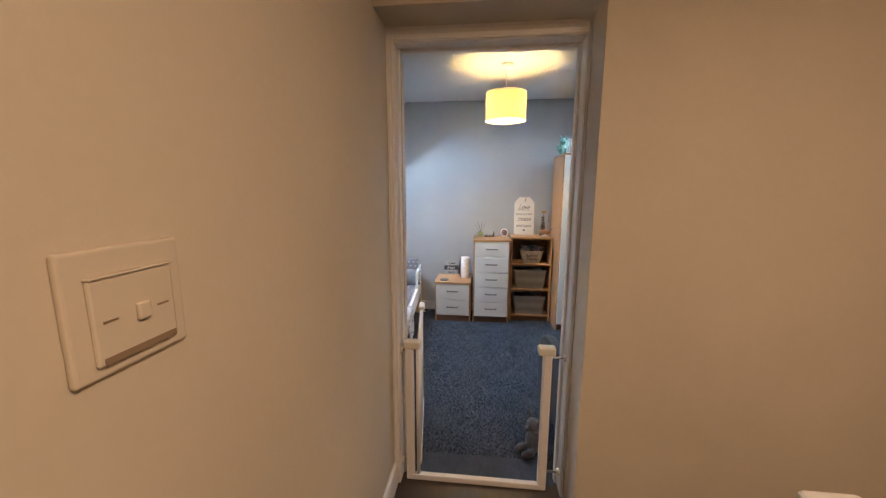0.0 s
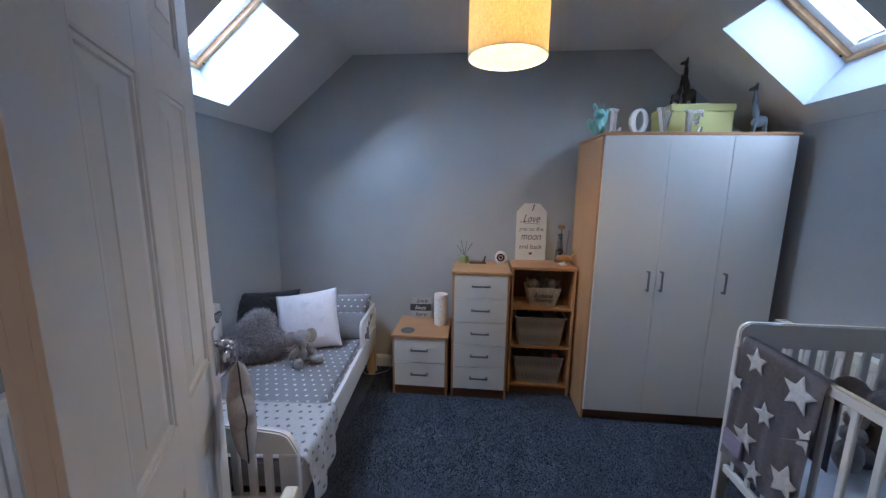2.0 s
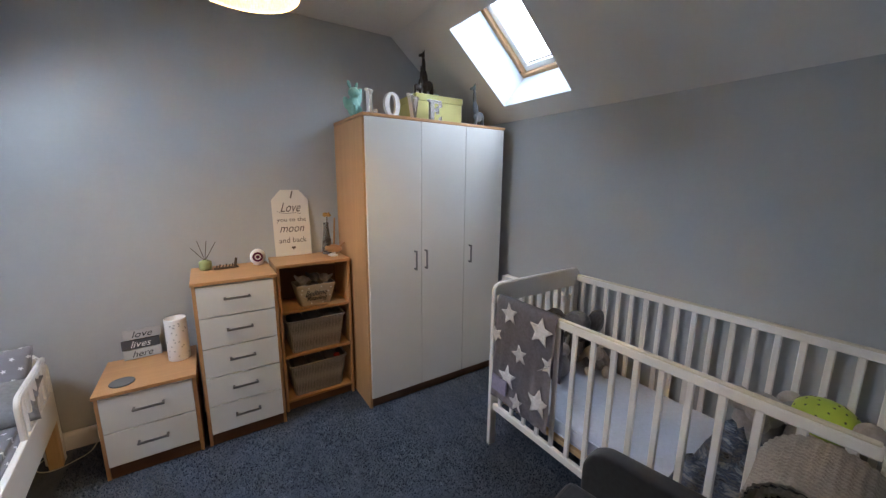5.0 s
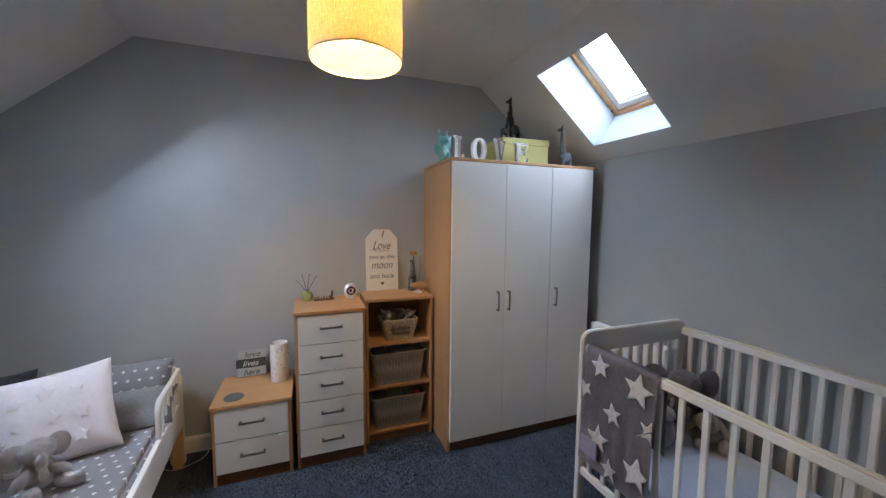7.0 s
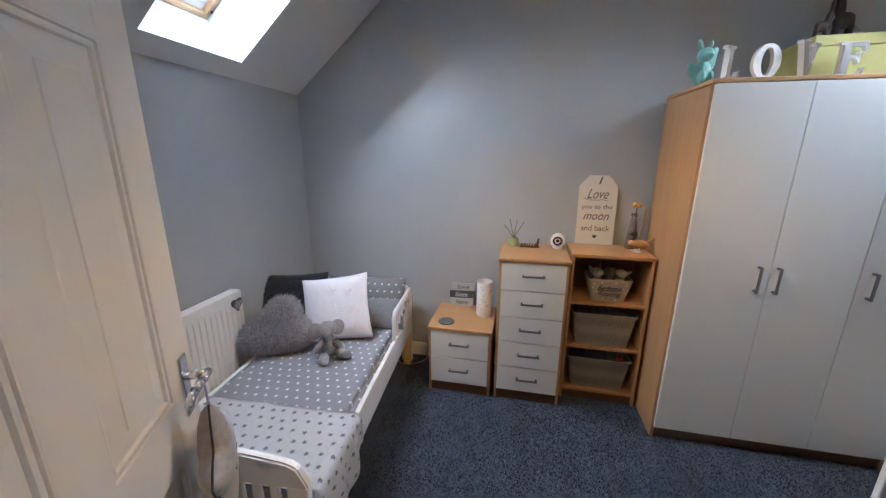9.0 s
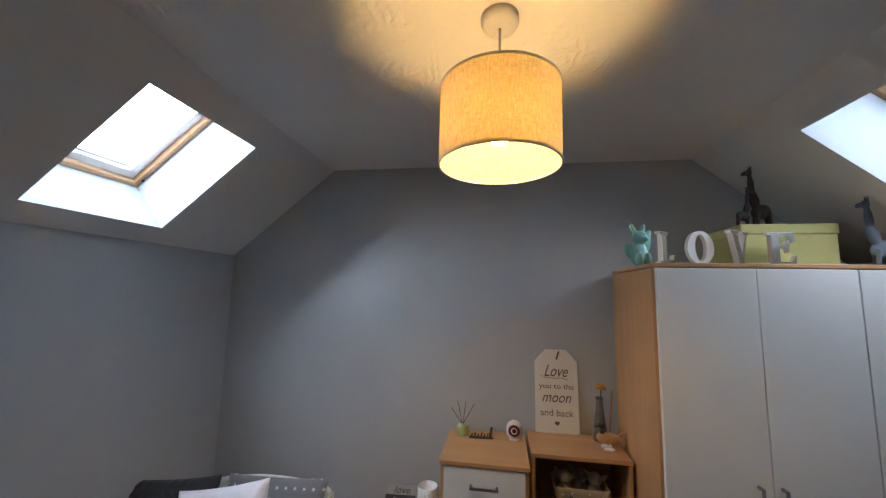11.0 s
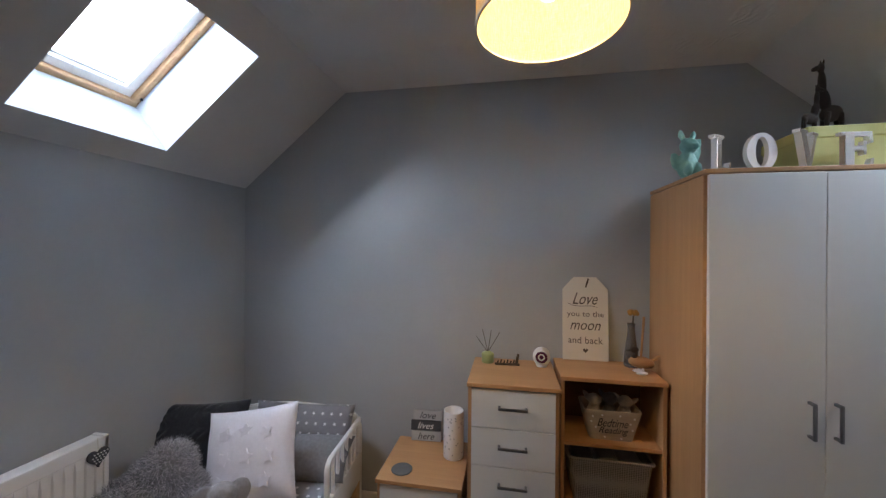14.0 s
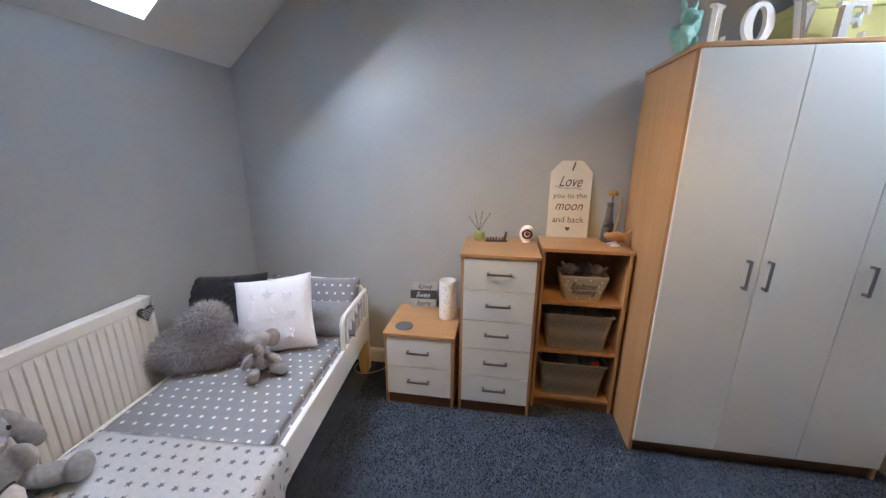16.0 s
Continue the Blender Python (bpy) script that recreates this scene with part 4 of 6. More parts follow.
# mattress, throw and cushions
mt = thing("mattress", "toddler mattress in a grey fitted sheet with white stars", "mattress", BED)
bm = bmesh.new()
add_box(bm, -BW + 0.026, 0.036, 0.277, -0.026, BL - 0.032, 0.412)
bmesh.ops.bevel(bm, geom=bm.edges[:], offset=0.020, segments=4, affect="EDGES")
bmesh.ops.subdivide_edges(bm, edges=[e for e in bm.edges if e.calc_length() > 0.3], cuts=24, use_grid_fill=True)
for v in bm.verts:
    if v.co.z > 0.36:
        v.co.z += 0.007 * noise.noise(v.co * 6) + 0.003 * noise.noise(v.co * 17)
part("fitted_sheet", bm, M_SHEET, mt, smooth=True)

# throw folded over the foot, hanging down at the outer corner
th = thing("throw_blanket", "white fleece throw with grey stars over the bed foot", "blanket", BED)
NX, NY = 44, 22
bm = bmesh.new()
grid = []
for j in range(NY + 1):
    row = []
    for i in range(NX + 1):
        s = -0.70 + 0.98 * i / NX
        y = 0.036 + (0.40 - 0.03 * i / NX) * j / NY
        fold = 0.006 * noise.noise(Vector((s * 7, y * 7, 3)))
        if s < -0.012:
            p = (s, y, 0.4185 + 0.007 * noise.noise(Vector((s, y, 0.412)) * 6) + max(0, fold) * 0.8)
        else:
            d = s + 0.012
            r = 0.022
            if d < r * 1.57:
                a = d / r
                p = (-0.012 + r * math.sin(a) + 0.008, y, 0.426 - r + r * math.cos(a) + fold * 0.5)
            else:
                dd = (d - r * 1.57) * (0.45 + 0.55 * math.sin(min(1, (1 - j / NY) * 1.25) * math.pi * 0.5))
                out = 0.012 * math.sin(y * 46) * min(1, dd * 12) + 0.010 * min(1, dd * 10)
                p = (0.022 + out + 0.006 * noise.noise(Vector((y * 14, dd * 9, 1))), y + 0.03 * dd, 0.404 - dd)
        row.append(bm.verts.new(p))
    grid.append(row)
for j in range(NY):
    for i in range(NX):
        bm.faces.new((grid[j][i], grid[j][i + 1], grid[j + 1][i + 1], grid[j + 1][i]))
r = bmesh.ops.solidify(bm, geom=bm.faces[:], thickness=-0.006)
ob = part("fleece", bm, M_THROW, th, smooth=True)
ob.data.materials.append(M_THROW_SIDE)
for p in ob.data.polygons:
    if abs(p.normal.x) > 0.7:
        p.material_index = 1


def bed_cushion(name, label, category, bm, mat, x, y, z, rx, ry, rz):
    ob = part(name, bm, mat, None, "", True)
    ob.matrix_world = BED @ pose(x, y, z, rx, ry, rz)
    return tagged(ob, label, category)


def cable_pillow():
    bm = pillow(0.47, 0.42, 0.14, 90, 0.003, 3)
    for v in bm.verts:
        puff = min(1.0, abs(v.co.y) / 0.03)
        cable = math.sin(v.co.x * 62 + 1.6 * math.sin(v.co.z * 48)) * math.cos(v.co.z * 48)
        rib = math.sin(v.co.x * 210)
        band = 0.5 + 0.5 * math.sin(v.co.x * 31)
        v.co.y += math.copysign(puff * (0.009 * cable * band + 0.002 * rib * (1 - band)), v.co.y)
    return bm


bed_cushion("pillow", "grey pillow with white stars against the bed head", "pillow", pillow(0.56, 0.34, 0.13, seed=1), M_PILLOWSTAR, -0.300, 1.415, 0.500, -20, 0, 0)
bed_cushion("pillow", "plain grey pillow slumped behind the guard rail", "pillow", pillow(0.46, 0.24, 0.13, seed=2), M_GREYPILLOW, -0.215, 1.275, 0.475, -62, 0, 4)
bed_cushion("knitted_cushion", "charcoal cable-knit square cushion", "cushion", cable_pillow(), M_CHARCOAL, -0.695, 1.165, 0.545, -20, -3, 6)
wc = thing("white_cushion", "white square cushion with embossed stars", "cushion", BED @ pose(-0.365, 1.09, 0.580, -24, -8, 8))
part("cover", pillow(0.41, 0.395, 0.15, 26, 0.004, 4), M_WHITECUSHION, wc, smooth=True)
for i, (u, v) in enumerate(((-0.09, 0.09), (0.0, 0.10), (0.09, 0.08), (-0.08, 0.0), (0.01, 0.0), (0.1, -0.01), (-0.09, -0.09), (0.0, -0.1), (0.09, -0.1))):
    puff = max(0.0, (1 - abs(u / 0.193) ** 2.6) * (1 - abs(v / 0.193) ** 2.6)) ** 0.55
    part("embossed_star", moved(slab(star_outline(0.034, 0.017, 5, 20 * i), 0.010, "y", 0.002), Matrix.Translation((u, -0.075 * puff - 0.0045, v))), M_WHITECUSHION, wc)

# fluffy cloud cushion
cl = thing("cloud_cushion", "fluffy grey faux-fur cloud cushion", "cushion", BED @ pose(-0.635, 0.875, 0.412, 0, 0, 14) @ Matrix.Diagonal((0.92, 1.0, 0.95, 1)))


def cloud():
    bm = bmesh.new()
    for c, r in (((-0.06, 0, 0.085), (0.185, 0.105, 0.098)), ((0.095, 0.015, 0.09), (0.11, 0.10, 0.10)), ((0.02, 0.025, 0.15), (0.135, 0.095, 0.11)), ((0.045, 0.035, 0.215), (0.095, 0.08, 0.09)), ((-0.15, 0, 0.07), (0.09, 0.085, 0.075))):
        add_ball(bm, c, r, sub=3)
    return fused(bm, 0.008, 8)


part("body", cloud(), M_FUR, cl, smooth=True)
src = cloud()
me = fur_strands(src, 16000, 0.034, 0.0016, 7)
src.free()
me.materials.append(M_FURTIP)
coat = new("fur_coat", me)
coat.parent = cl
tagged(coat, "long soft grey pile", kind="stuff")


# ---------------------------------------------------------------- soft toys
def toy(name, label, category, mat, m, balls, group=""):
    bm = bmesh.new()
    for c, r, *turn in balls:
        add_ball(bm, c, r, turn[0] if turn else (0, 0, 0), 3)
    bm = fused(bm, 0.0045)
    for v in bm.verts:
        v.co += v.normal * 0.0022 * noise.noise(v.co * 70)
    return single(name, bm, mat, m, label, category, group, smooth=True)


def eyes(toy_ob, spots, r):
    bm = bmesh.new()
    for s in spots:
        add_ball(bm, s, (r, r, r), sub=2)
    part("eye", bm, M_DARKINK, toy_ob, "black bead eyes", True)


el = toy("elephant_toy", "small pale grey plush elephant sitting on the bed", "soft toy", M_PLUSH, BED @ pose(-0.318, 0.845, 0.418, 0, 0, 34),
         [((0, 0, 0.062), (0.052, 0.045, 0.062)), ((0, -0.012, 0.158), (0.048, 0.045, 0.046)), ((0, -0.055, 0.125), (0.017, 0.018, 0.04), (25, 0, 0)), ((0, -0.070, 0.085), (0.014, 0.015, 0.03), (5, 0, 0)),
          ((-0.060, 0.004, 0.150), (0.040, 0.013, 0.050), (0, 16, -20)), ((0.060, 0.004, 0.150), (0.040, 0.013, 0.050), (0, -16, 20)),
          ((-0.052, -0.03, 0.07), (0.019, 0.022, 0.048), (20, 30, 0)), ((0.055, -0.03, 0.065), (0.019, 0.022, 0.048), (20, -40, 0)),
          ((-0.035, -0.075, 0.024), (0.026, 0.042, 0.024), (0, 0, -15)), ((0.06, -0.06, 0.024), (0.026, 0.042, 0.024), (0, 0, 35)), ((-0.04, -0.105, 0.028), (0.026, 0.018, 0.028)), ((0.082, -0.088, 0.028), (0.026, 0.018, 0.028))])

rb = toy("rabbit_toy", "large grey plush rabbit with lop ears on the bed foot", "soft toy", M_PLUSH, BED @ pose(-0.722, 0.135, 0.428, 0, 0, 92) @ Matrix.Scale(0.95, 4),
         [((0, 0, 0.085), (0.085, 0.075, 0.09)), ((0, -0.02, 0.225), (0.078, 0.072, 0.068)), ((0.0, -0.078, 0.205), (0.034, 0.028, 0.028)), ((0, -0.04, 0.275), (0.05, 0.05, 0.03)),
          ((-0.092, 0.01, 0.20), (0.032, 0.022, 0.10), (0, 18, 0)), ((-0.115, 0.0, 0.105), (0.036, 0.022, 0.06), (0, 8, 0)),
          ((0.098, 0.0, 0.205), (0.034, 0.024, 0.085), (0, -32, 0)), ((0.135, -0.01, 0.13), (0.034, 0.026, 0.06), (0, -24, 0)),
          ((-0.075, -0.035, 0.095), (0.032, 0.04, 0.07), (25, 20, 0)), ((0.075, -0.045, 0.095), (0.032, 0.04, 0.07), (30, -15, 0)),
          ((-0.06, -0.125, 0.035), (0.042, 0.085, 0.036), (0, 0, -12)), ((0.075, -0.125, 0.035), (0.042, 0.085, 0.036), (0, 0, 18)), ((0.10, -0.195, 0.045), (0.045, 0.028, 0.048)), ((-0.075, -0.195, 0.045), (0.045, 0.028, 0.048))])
eyes(rb, ((-0.05, -0.073, 0.232), (0.05, -0.073, 0.232)), 0.0085)
bm = bmesh.new()
add_ball(bm, (0, -0.106, 0.212), (0.011, 0.006, 0.007), sub=2)
part("nose", bm, M_PLUSHPALE, rb, "pale pink nose", True)

# star cushion hung from the door handle
st = thing("star_cushion", "grey plush star with a sleepy face hung on the door handle", "hanging cushion", pose(-0.535, 2.445, 0.825, 0, 0, 131) @ Matrix.Scale(0.84, 4))


def star_radius(a, tip=0.165, dent=0.088):
    f = abs(((a - math.pi / 2) / (2 * math.pi / 5)) % 1.0 - 0.5) * 2          # 1 at a tip, 0 at a dent
    return dent + (tip - dent) * f ** 1.35


bm = bmesh.new()
rings = []
n = 60
for face in (-1, 1):
    c = bm.verts.new((0, face * 0.042, 0))
    prev = None
    for k, (f, d) in enumerate(((0.35, 0.040), (0.65, 0.033), (0.88, 0.020), (1.0, 0.0))):
        ring = []
        for i in range(n):
            a = 2 * math.pi * i / n + math.pi / 2
            rad = star_radius(a)
            ring.append(bm.verts.new((rad * f * math.cos(a), face * d, rad * f * 1.1 * math.sin(a))))
        for i in range(n):
            j = (i + 1) % n
            if prev is None:
                bm.faces.new((c, ring[i], ring[j]))
            else:
                bm.faces.new((prev[i], ring[i], ring[j], prev[j]))
        prev = ring
bmesh.ops.remove_doubles(bm, verts=bm.verts, dist=0.0005)
bmesh.ops.recalc_face_normals(bm, faces=bm.faces)
part("body", bm, M_PLUSH, st, smooth=True)
for x in (-0.035, 0.035):
    bm = bmesh.new()
    for k in range(6):
        a0, a1 = math.pi + math.pi * k / 6, math.pi + math.pi * (k + 1) / 6
        add_tube(bm, (x + 0.013 * math.cos(a0), -0.040, 0.005 + 0.010 * math.sin(a0)), (x + 0.013 * math.cos(a1), -0.040, 0.005 + 0.010 * math.sin(a1)), 0.0015, sides=6)
    part("eye", bm, M_DARKINK, st, "stitched closed eye")
bm = bmesh.new()
for k in range(n):
    a0, a1 = 2 * math.pi * k / n + math.pi / 2, 2 * math.pi * (k + 1) / n + math.pi / 2
    r0, r1 = (star_radius(a) + 0.001 for a in (a0, a1))
    add_tube(bm, (r0 * math.cos(a0), 0, r0 * 1.1 * math.sin(a0)), (r1 * math.cos(a1), 0, r1 * 1.1 * math.sin(a1)), 0.0028, sides=6)
part("piping", bm, M_DARKINK, st, "dark edge piping")
part("ribbon", box(-0.006, -0.002, 0.17, 0.006, 0.002, 0.235, 0.0005), M_LILAC, st)

# ---------------------------------------------------------------- things on the bedside cabinet
co = single("coaster", lathe([(0.0, 0), (0.048, 0), (0.05, 0.002), (0.05, 0.005), (0.048, 0.007), (0.0, 0.007)], 40), M_COASTER, pose(-0.335, 3.985, 0.452), "round slate-grey coaster on the cabinet", "coaster")
sg = thing("word_sign", "three-plank wooden sign reading love lives here", "sign", pose(-0.280, 4.262, 0.452, -9, 0, 4))
for k, (word, mat, ink, dx) in enumerate((("here", M_GREYBOARD, M_DARKINK, 0.0), ("lives", M_SLATEBOARD, M_LETTER, -0.004), ("love", M_GREYBOARD, M_DARKINK, 0.006))):
    pl = part("plank", box(-0.082 + dx, -0.009, 0.002 + k * 0.054, 0.082 + dx, 0.006, 0.053 + k * 0.054, 0.0015), mat, sg)
    lettering("lettering", word, ink, pl, 0.034, 0.09, (dx, -0.0098, 0.028 + k * 0.054), 0.35)
part("backing", box(-0.05, 0.006, 0.01, 0.05, 0.012, 0.15, 0.001), M_PINE, sg)
cy = thing("star_vase", "tall white cylinder lantern printed with small stars", "lantern", pose(-0.112, 4.150, 0.452))
part("wall", lathe([(0.0, 0.0), (0.050, 0.0), (0.051, 0.004), (0.051, 0.232), (0.049, 0.235), (0.046, 0.232), (0.046, 0.01), (0.0, 0.01)], 40), M_CERAMIC, cy, smooth=True)
rng = random.Random(5)
for k in range(46):
    a, z = rng.random() * 2 * math.pi, 0.02 + rng.random() * 0.195
    s = slab(star_outline(0.0055, 0.0028, 5, rng.random() * 90), 0.001, "y")
    part("star", moved(s, pose(0.0515 * math.sin(a), -0.0515 * math.cos(a), z, 0, 0, math.degrees(a))), M_GREYBOARD, cy)

# ---------------------------------------------------------------- things on the chest
df = thing("reed_diffuser", "small olive glass reed diffuser with dark reeds", "diffuser", pose(0.055, 4.215, 0.922))
part("jar", lathe([(0.0, 0.0), (0.030, 0.0), (0.032, 0.004), (0.032, 0.045), (0.028, 0.050), (0.016, 0.051), (0.016, 0.056), (0.0, 0.056)], 28), M_OLIVE, df, smooth=True)
for a, l in ((-38, 0.10), (-14, 0.12), (8, 0.115), (30, 0.12)):
    part("reed", tube((0, 0, 0.05), (l * math.sin(radians(a)), 0.01, 0.05 + l * math.cos(radians(a))), 0.0018, sides=8), M_REED, df)
nm = thing("word_ornament", "small cut-out wooden word ornament lying on the chest", "ornament", pose(0.155, 4.185, 0.922, 0, 0, 4))
part("base", box(-0.062, -0.012, 0, 0.062, 0.006, 0.010, 0.004, 2), M_REED, nm)
for k in range(7):
    x = -0.05 + k * 0.016
    part("letter_bar", tube((x, -0.003, 0.008), (x + 0.005, -0.003, 0.022 + 0.006 * (k % 2)), 0.0035, sides=8), M_REED, nm)
part("stem", tube((0.045, -0.003, 0.01), (0.054, -0.003, 0.058), 0.008, 0.006, 12), M_REED, nm, smooth=True)
bmn = thing("baby_monitor", "white egg-shaped baby monitor camera", "baby monitor", pose(0.325, 4.205, 0.922, 0, 0, -6))
part("shell", moved(add_ball(bmesh.new(), (0, 0, 0.047), (0.043, 0.034, 0.049), sub=4), Matrix.Identity(4)), M_CERAMIC, bmn, smooth=True)
part("ring", moved(lathe([(0.017, 0.0), (0.028, 0.0), (0.029, 0.004), (0.017, 0.006), (0.017, 0.0)], 36, False), pose(0, -0.029, 0.052, 90, 0, 0)), M_PLUM, bmn, "dark plum ring round the lens", smooth=True)
part("lens", moved(lathe([(0.0, 0.0), (0.011, 0.0), (0.010, 0.005), (0.0, 0.0065)], 24), pose(0, -0.031, 0.052, 90, 0, 0)), M_PLUM, bmn, smooth=True)
part("foot", lathe([(0.0, 0.0), (0.026, 0.0), (0.028, 0.004), (0.022, 0.008), (0.0, 0.008)], 24), M_CERAMIC, bmn, smooth=True)

# ---------------------------------------------------------------- things on the bookcase
tg = thing("tag_sign", "cream wooden gift-tag plaque with a brown printed verse", "sign", pose(0.550, 4.278, 0.942, -4.5, 0, 0))
TW, TH = 0.112, 0.428
part("board", moved(slab([(-TW, 0), (TW, 0), (TW, TH - 0.065), (TW - 0.056, TH), (-TW + 0.056, TH), (-TW, TH - 0.065)], 0.010, "y", 0.0015), Matrix.Identity(4)), M_CREAM, tg)
part("slot", moved(box(-0.004, -0.0008, -0.024, 0.004, 0.002, 0.024, 0.0), pose(0.010, 0, TH - 0.032, 0, 16, 0)), M_REED, tg)
for words, h, wd_, z, sl in (("Love", 0.060, 0.125, 0.315, 0.45), ("you to the", 0.036, 0.180, 0.232, 0.0), ("moon", 0.036, 0.150, 0.172, 0.35), ("and back", 0.034, 0.170, 0.102, 0.0)):
    lettering("lettering", words, M_INK, tg, h, wd_, (0.0, -0.0008, z), sl)
bm = bmesh.new()
pts = [(-0.085, 0.29), (-0.06, 0.279), (-0.02, 0.276), (0.03, 0.279), (0.06, 0.272)]
for (a, b), (c, d) in zip(pts, pts[1:]):
    add_tube(bm, (a, -0.0006, b), (c, -0.0006, d), 0.0013, sides=6)
part("flourish", bm, M_INK, tg)
part("heart", moved(slab(heart_outline(0.026), 0.001, "y"), Matrix.Translation((0, -0.0009, 0.050))), M_INK, tg)

va = thing("bud_vase", "slim smoked glass bud vase with a dried yellow flower", "vase", pose(0.750, 4.225, 0.942) @ Matrix.Scale(1.27, 4))
part("vase", lathe([(0.0, 0.0), (0.024, 0.0), (0.027, 0.006), (0.024, 0.05), (0.016, 0.11), (0.012, 0.15), (0.015, 0.165), (0.013, 0.164), (0.010, 0.15), (0.014, 0.11), (0.022, 0.05), (0.022, 0.012), (0.0, 0.010)], 28), M_SMOKE, va, smooth=True)
part("stem", tube((0.0, 0, 0.012), (0.006, -0.003, 0.195), 0.0025, sides=8), M_REED, va)
bm = bmesh.new()
for k in range(11):
    a = 2 * math.pi * k / 11
    add_ball(bm, (0.006 + 0.012 * math.cos(a), -0.003 + 0.012 * math.sin(a), 0.205 + 0.005 * (k % 2)), (0.010, 0.005, 0.009), (20, 30, math.degrees(a)), 2)
part("flower", bm, M_PETAL, va, "dried yellow flower head", True)
part("twig", tube((0.045, 0.035, 0.0), (0.060, 0.045, 0.185), 0.004, 0.005, 10), M_DUCK, va)

dk = thing("wooden_duck", "small carved wooden duck with pale feet", "ornament", pose(0.762, 4.120, 0.942, 0, 0, 8) @ Matrix.Scale(1.35, 4))
bm = bmesh.new()
add_ball(bm, (0, 0, 0.038), (0.044, 0.021, 0.020), (0, 8, 0), 3)
add_ball(bm, (0.044, 0, 0.052), (0.022, 0.008, 0.006), (0, -35, 0), 2)
part("body", bm, M_DUCK, dk, smooth=True)
bm = bmesh.new()
add_tube(bm, (-0.024, 0, 0.045), (-0.022, 0, 0.075), 0.009, 0.007, 12)
add_ball(bm, (-0.024, 0, 0.082), (0.014, 0.012, 0.012), sub=3)
add_tube(bm, (-0.034, 0, 0.080), (-0.050, 0, 0.078), 0.005, 0.002, 10)
part("head", bm, M_BRONZE, dk, "dark stained head", True)
for y in (-0.014, 0.014):
    bm = bmesh.new()
    add_ball(bm, (-0.004, y, 0.006), (0.020, 0.010, 0.006), sub=2)
    add_tube(bm, (0, y, 0.006), (0, y * 0.6, 0.025), 0.004, sides=8)
    part("foot", bm, M_CERAMIC, dk, "pale painted foot", True)


# ---------------------------------------------------------------- baskets in the bookcase
def tapered_bin(w0, w1, d0, d1, h, t=0.004, flare=0.008):
    """An open-topped bin, wider at the rim."""
    bm = bmesh.new()

    def ring(w, d, z, r=0.02):
        out = []
        for cx, cy, a0 in ((w / 2 - r, d / 2 - r, 0), (-w / 2 + r, d / 2 - r, 90), (-w / 2 + r, -d / 2 + r, 180), (w / 2 - r, -d / 2 + r, 270)):
            for k in range(5):
                a = radians(a0 + 22.5 * k)
                out.append(bm.verts.new((cx + r * math.cos(a), cy + r * math.sin(a), z)))
        return out
    rs = [ring(w0, d0, 0), ring(w1, d1, h), ring(w1 + flare * 2, d1 + flare * 2, h), ring(w1 + flare * 2, d1 + flare * 2, h + 0.008), ring(w1 - t * 2, d1 - t * 2, h + 0.008), ring(w0 - t * 2, d0 - t * 2, 0.006)]
    for a, b in zip(rs, rs[1:]):
        for k in range(len(a)):
            j = (k + 1) % len(a)
            bm.faces.new((a[k], a[j], b[j], b[k]))
    bm.faces.new(rs[0][::-1])
    bm.faces.new(rs[-1])
    bmesh.ops.recalc_face_normals(bm, faces=bm.faces)
    return bm


for z, h, stuffed in ((0.365, 0.205, 0), (0.070, 0.205, 1)):
    b = thing("storage_basket", ("grey plastic rattan-effect basket of folded cloths" if not stuffed else "grey plastic rattan-effect basket with a red toy inside"), "basket", pose(0.610, 4.145, z), "baskets in the bookcase")
    part("bin", tapered_bin(0.30, 0.352, 0.20, 0.235, h), M_BASKET, b)
    for k in range(3):
        part("folded_cloth", box(-0.15 + k * 0.10, -0.10, h - 0.06, -0.06 + k * 0.10, 0.09, h - 0.005 + 0.006 * (k % 2), 0.012, 3), (M_CAVITY, M_PLUSHDARK, M_GREYPILLOW)[k], b)
    if stuffed:
        part("toy", add_ball(bmesh.new(), (0.125, -0.075, h - 0.002), (0.022, 0.02, 0.018), sub=3), M_RED, b, "red plastic toy", True)

bk = thing("planter_box", "whitewashed wooden trug with spots reading Bedtime Reading", "storage box", pose(0.622, 4.125, 0.650, 0, 0, 0))
M_TRUG = timber("whitewashed_wood", (0.36, 0.29, 0.21), (0.54, 0.47, 0.38), (12, 1, 1), 0.7)
part("box", tapered_bin(0.185, 0.245, 0.12, 0.16, 0.130, 0.006, 0.0005), M_TRUG, bk)
lt = lettering("lettering", "Bedtime", M_DARKINK, bk, 0.036, 0.130, (0, -0.0765, 0.085), 0.4)
lt.matrix_basis = pose(0, 0, 0)
lettering("lettering", "Reading", M_DARKINK, bk, 0.036, 0.125, (0.005, -0.0705, 0.045), 0.4)
for x, z in ((-0.085, 0.11), (-0.07, 0.06), (0.09, 0.11), (0.085, 0.055), (-0.03, 0.015), (0.04, 0.012), (0.075, 0.085), (-0.09, 0.085), (-0.045, 0.118), (0.03, 0.12)):
    y = -0.0607 - 0.02 * z / 0.13
    part("spot", tube((x, y - 0.0012, z), (x, y + 0.001, z), 0.0045, sides=10), M_LETTER, bk)
